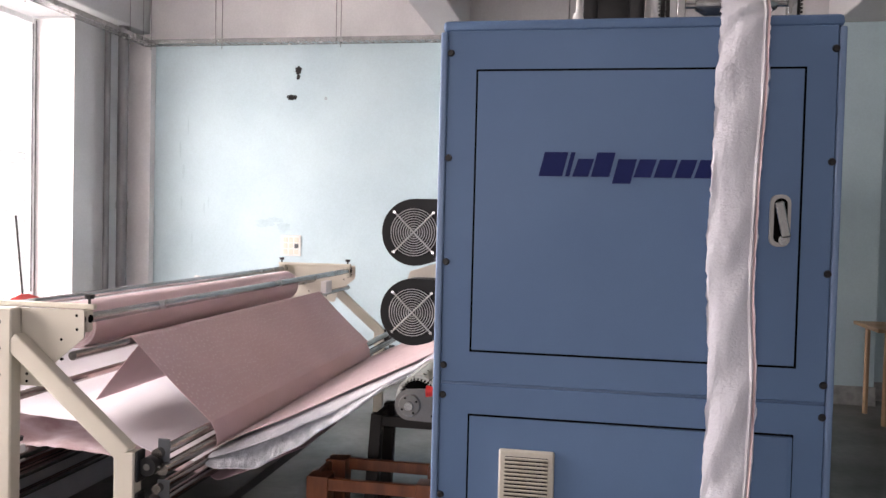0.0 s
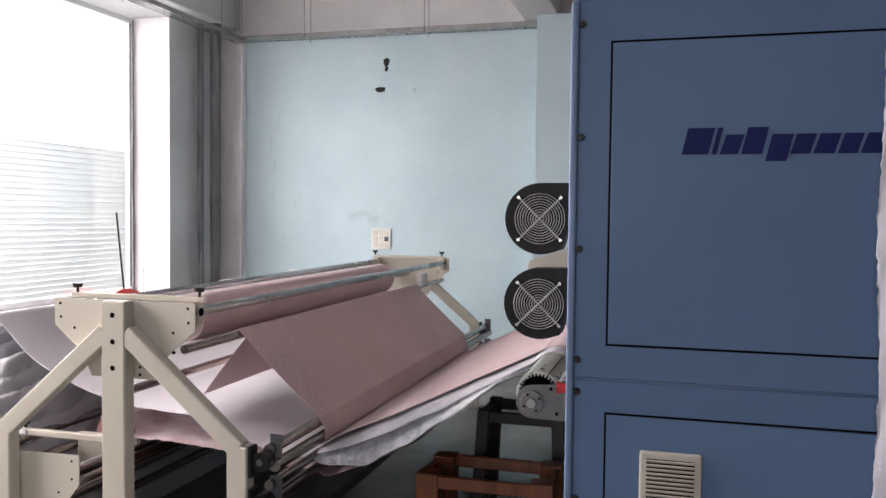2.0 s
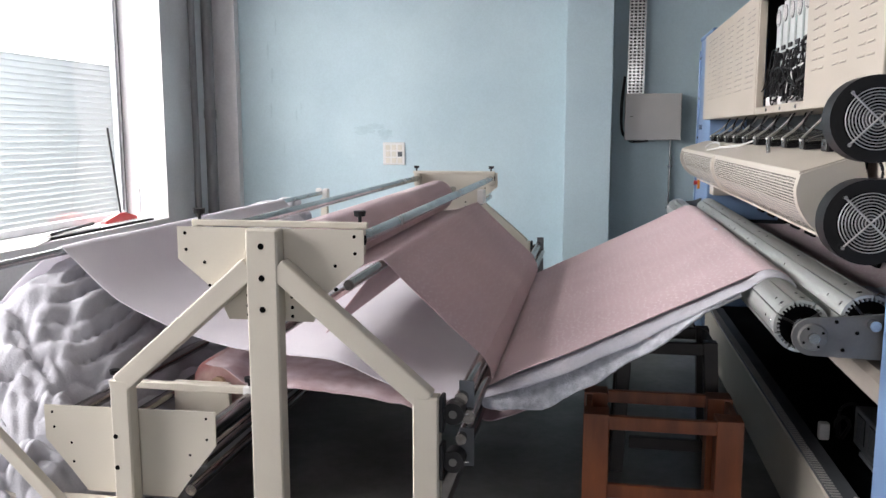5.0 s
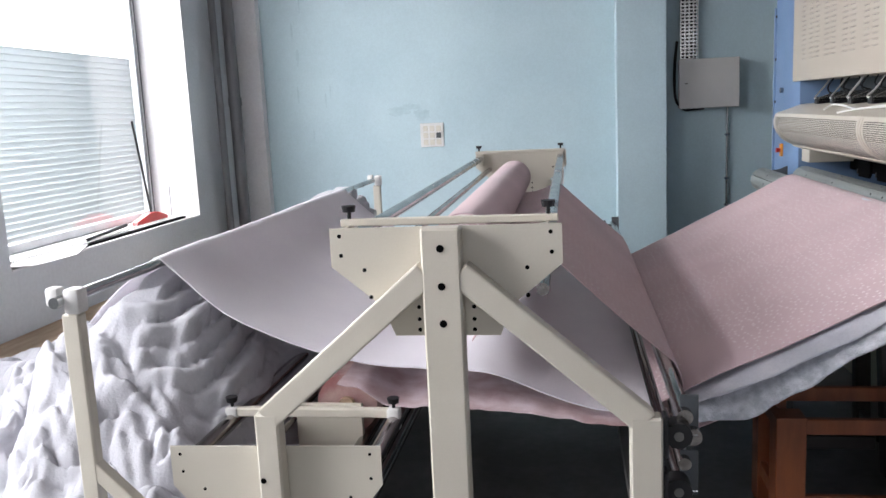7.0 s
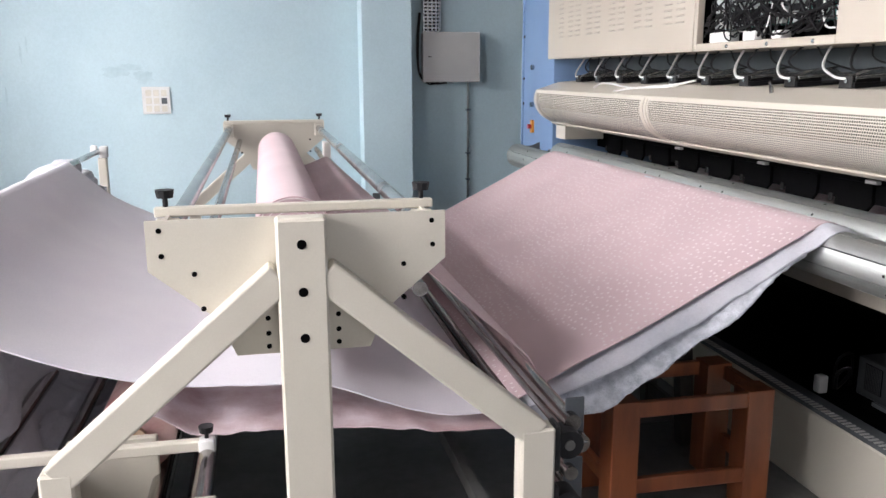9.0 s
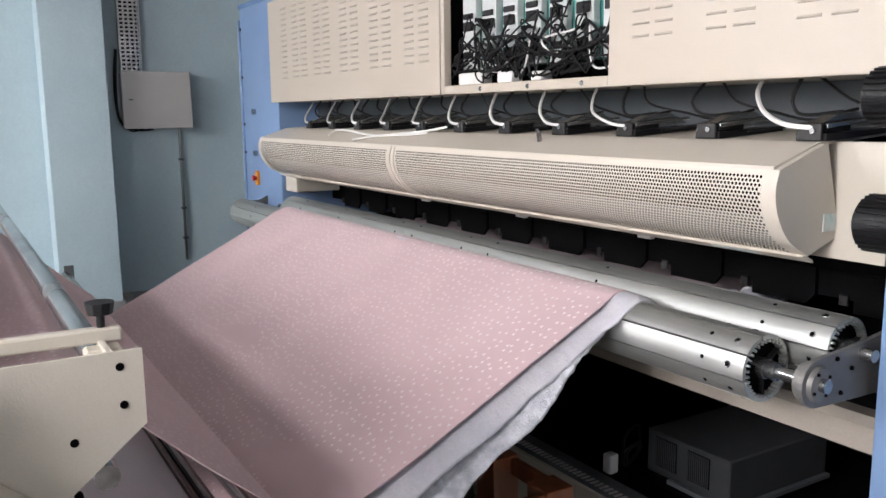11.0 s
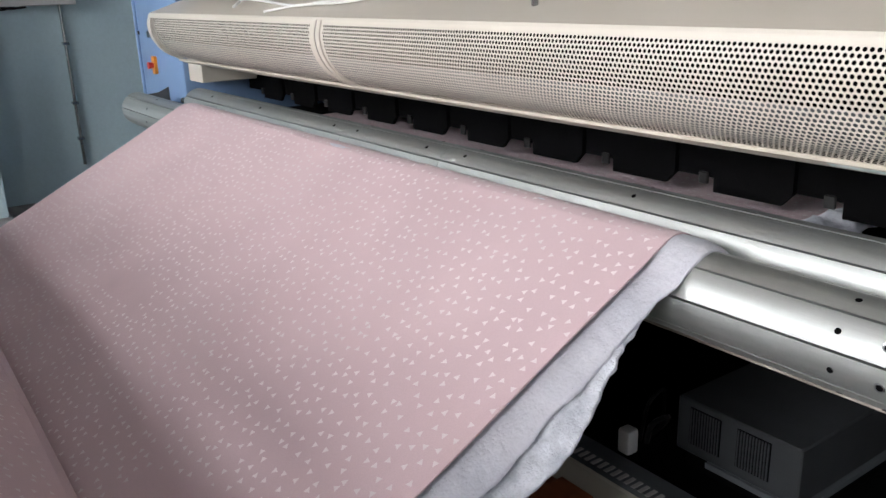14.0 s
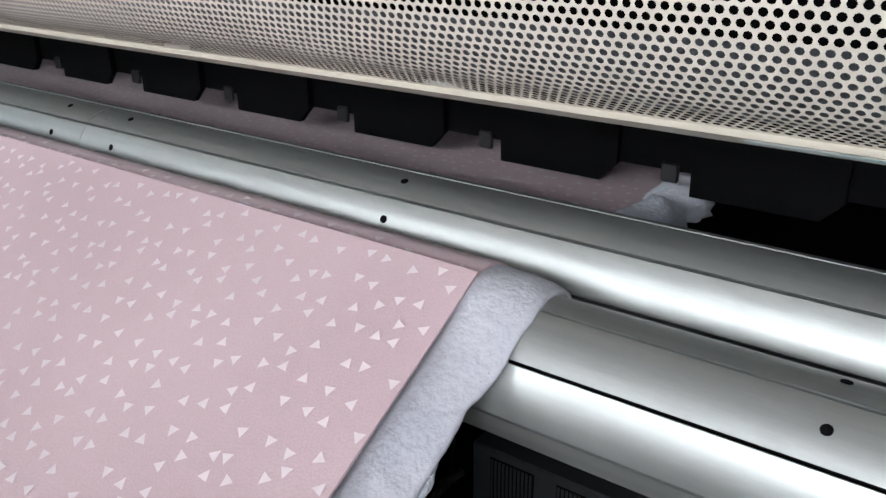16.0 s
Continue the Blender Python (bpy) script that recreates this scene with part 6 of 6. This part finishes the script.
# quilted tail behind the needle zone
qt = thing("quilted_tail", (-0.2, 5.4, 0.82), "quilted pink cloth passing under the presser feet", "fabric")
qp = xz([(-0.60, 0.834), (-0.50, 0.822), (-0.35, 0.815), (-0.1, 0.812), (0.2, 0.81)])
part("cloth", sheet(bmn(), qp, 4.03, Y1, 60, 0.006, lambda u, y: 0.004 * math.sin(y * 38) * math.sin(u * 26)), PINK, qt, smooth=True, angle=80)
print_part(qt, qp, 4.04, Y1, 21, 0.006)
bm = bmn()
rows = []
for i in range(46):
    x = -0.56 + i * 0.011
    rr_ = 0.026 + 0.010 * noise.noise((x * 14, 2, 5))
    row = []
    for k in range(18):
        a = 2 * math.pi * k / 18
        f = 1 + 0.45 * noise.noise((x * 26, math.cos(a) * 1.6, math.sin(a) * 1.6 + 3)) + 0.15 * noise.noise((x * 90, math.cos(a) * 5, math.sin(a) * 5))
        row.append(bm.verts.new((x, 4.005 + rr_ * 1.5 * math.cos(a) * f, 0.838 + rr_ * math.sin(a) * f)))
    rows.append(row)
for a, b in zip(rows, rows[1:]):
    for k in range(18):
        bm.faces.new((a[k], a[(k + 1) % 18], b[(k + 1) % 18], b[k]))
bm.faces.new(rows[0])
bm.faces.new(rows[-1])
part("fluff", bm, BATTING, qt, "white batting edge", smooth=True, angle=85)
for k in range(7):
    rk = random.Random(80 + k)
    bm = bmn()
    y = 3.62 + 0.05 * k
    cable(bm, [(-0.42, y, 0.79), (-0.38, y + 0.03, 0.83 + rk.uniform(0, 0.03)), (-0.30, y + 0.08, 0.80), (-0.22, y + 0.1, 0.785)], 0.002, 5)
    solid("thread_end", bm, BOARD, "loose thread end in the needle zone", "thread", "loose threads", smooth=True)

# ---- stools, boards and small things ----


def stool(name, x0, x1, y0, y1, h, mat, label, leg=0.055, splay=0.0):
    s = thing(name, ((x0 + x1) / 2, (y0 + y1) / 2, FZ), label, "stool")
    for x, dx in ((x0, -splay), (x1 - leg, splay)):
        for y, dy in ((y0, -splay), (y1 - leg, splay)):
            part("leg", bar(bmn(), (x + leg / 2 + dx, y + leg / 2 + dy, FZ), (x + leg / 2, y + leg / 2, h), leg, leg, bev=0.004), mat, s)
    for y in (y0 + 0.008, y1 - 0.034):
        for z in (h - 0.062, -0.045)[:2 if y < y0 + 0.1 else 1]:
            part("rail", bx(bmn(), x0 + leg - 0.004, x1 - leg + 0.004, y, y + 0.026, z, z + 0.055, 0.003), mat, s)
    for x in (x0 + 0.008, x1 - 0.034):
        for z in (h - 0.062, -0.035):
            part("rail", bx(bmn(), x, x + 0.026, y0 + leg - 0.004, y1 - leg + 0.004, z, z + 0.055, 0.003), mat, s)
    return s


st = stool("wooden_stool", -1.348, -0.745, 4.175, 4.55, 0.297, WOOD, "red-brown varnished wooden stool frame without a seat", 0.10)
stool("black_stool", -1.20, -0.775, 4.72, 5.06, 0.465, DARK_WOOD, "black-stained wooden stool behind the red one", 0.06, 0.03)

bd = thing("plywood_board", (-4.95, 6.3, FZ), "worn plywood board lying along the wall", "board")
part("sheet", bx(bmn(), -5.24, -4.745, 2.9, 8.7, 0.180, 0.200, 0.003), BOARD, bd)
for y in (3.1, 4.6, 6.2, 7.6):
    part("batten", bx(bmn(), -5.20, -4.80, y, y + 0.07, FZ, 0.1795, 0.003), DARK_WOOD, bd)

# things on the window sill
SZ = 0.591
sq = thing("floor_squeegee", (-5.45, 7.45, SZ), "red floor squeegee with a thin black handle", "squeegee")
part("head", prism(bmn(), [(7.40, SZ + 0.012), (7.92, SZ + 0.012), (7.90, SZ + 0.04), (7.74, SZ + 0.085), (7.62, SZ + 0.085), (7.42, SZ + 0.04)], "x", -5.47, -5.42), RED, sq)
part("handle", rod(bmn(), (-5.45, 7.70, SZ + 0.05), (-5.56, 7.735, SZ + 0.83), 0.0095, 12), BLACK, sq, smooth=True)
part("blade", bx(bmn(), -5.452, -5.438, 7.39, 7.93, SZ, SZ + 0.0118), BLACK, sq)
solid("black_rod", rod(bmn(), (-5.33, 6.55, SZ + 0.032), (-5.40, 7.2, SZ + 0.045), 0.013, 12), BLACK, "short black rod lying on the sill", "rod", smooth=True)
lt = thing("slotted_tray", (-5.40, 6.8, SZ), "white slotted plastic trunking lying on the sill", "cable trunking")
part("base", bx(bmn(), -5.47, -5.33, 5.66, 8.05, SZ, SZ + 0.012), WHITE_PLASTIC, lt)
for k in range(96):
    y = 5.68 + k * 0.0246
    if k < 60 or k % 2:
        part("finger", bx(bmn(), -5.335, -5.330, y, y + 0.012, SZ + 0.0125, SZ + 0.034), WHITE_PLASTIC, lt)
part("dark_cover", bx(bmn(), -5.325, -5.275, 5.9, 7.95, SZ, SZ + 0.014, 0.003), DARK, lt, "dark flat cover strip")
ac = thing("acrylic_holder", (-5.40, 7.98, SZ), "clear acrylic holder standing on the sill", "holder")
for a, b, c, d in ((-5.38, -5.28, 7.90, 7.904), (-5.38, -5.376, 7.904, 8.12), (-5.38, -5.28, 8.12, 8.124)):
    part("wall", bx(bmn(), a, b, c, d, SZ, SZ + 0.28), GLASS, ac).visible_shadow = False
cb = thing("cardboard_flap", (-5.24, 5.9, SZ), "flat grey cardboard sheet overhanging the sill", "cardboard")
part("flap", prism(bmn(), [(-5.33, 5.62), (-5.12, 5.68), (-5.09, 6.05), (-5.26, 6.45), (-5.33, 6.4)], "z", SZ + 0.0142, SZ + 0.0182), ENCLOSURE, cb)

# far side table
tb = thing("side_table", (2.75, 8.4, FZ), "light brown wooden table with slim legs", "table")
part("top", bx(bmn(), 2.22, 3.4, 7.95, 8.6, 0.635, 0.665, 0.004), TABLE_WOOD, tb)
for x in (2.32, 3.3):
    for y in (8.03, 8.52):
        part("leg", rod(bmn(), (x, y, FZ), (x, y, 0.635), 0.022, 12), TABLE_WOOD, tb, smooth=True)
for x, y in ((2.42, 8.15), (2.62, 8.25)):
    solid("thread_cone", rod(bmn(), (x, y, 0.665), (x, y, 0.72), 0.03, 16, 0.02), WHITE_PLASTIC, "white thread cone lying on table", "thread cone", smooth=True)


# ---- what moves: the feed rollers rock, the quilt goes to and fro with them ----
def motions():
    """Degrees by which the lower roller's front has risen, time by time; the upper one turns against it."""
    turn = [(0.0, -11), (0.5, 1), (1.0, -17), (1.5, -1), (2.0, -19), (2.5, -3), (3.0, -21), (3.5, -1), (4.0, -15), (4.5, 1), (5.0, -17), (5.5, -1), (6.0, -17), (6.5, -3), (7.0, -19), (7.5, -3), (8.0, -19), (8.5, -3), (9.0, -17), (9.5, 20.4), (9.8, 8), (10.2, -1.6), (10.8, -18), (11.4, 0), (12.0, -20), (12.5, -6.5), (13.0, 9.8), (13.5, -12), (14.0, 8.8), (14.5, -20.3), (15.0, -6), (15.2, 2), (15.5, 18), (16.0, 32.5)]
    counter = [(0.0, 3.4), (0.5, -9.0), (1.0, 9.7), (1.5, -7.0), (2.0, 11.8), (2.5, -4.9), (3.0, 13.8), (3.5, -7.0), (4.0, 7.6), (4.5, -9.0), (5.0, 9.7), (5.5, -7.0), (6.0, 9.7), (6.5, -4.9), (7.0, 11.8), (7.5, -4.9), (8.0, 11.8), (8.5, -4.9), (9.0, 9.7), (9.5, -18.3), (9.8, -16.3), (10.2, -6.3), (10.8, 10.7), (11.4, -8.0), (12.0, 12.8), (12.5, -9), (13.0, -26.5), (13.5, 2), (14.0, -8.5), (14.5, 14.4), (15.0, -6.3), (15.2, -10.1), (15.5, -23.5), (16.0, -40.5)]
    walk(low_roller, [(t, pose(LOW.x, 0, LOW.z, 0, a, 0)) for t, a in turn])
    walk(wrap, [(t, pose(LOW.x, 0, LOW.z, 0, a * 0.55, 0)) for t, a in turn])
    walk(up_roller, [(t, pose(UP.x, 0, UP.z, 0, a, 0)) for t, a in counter])
    walk(quilt_top, [(t, pose(CEN.x, 0, CEN.z, 0, -math.degrees(radians(a * 0.55) * LOW_R / RAD), 0)) for t, a in turn])


motions()
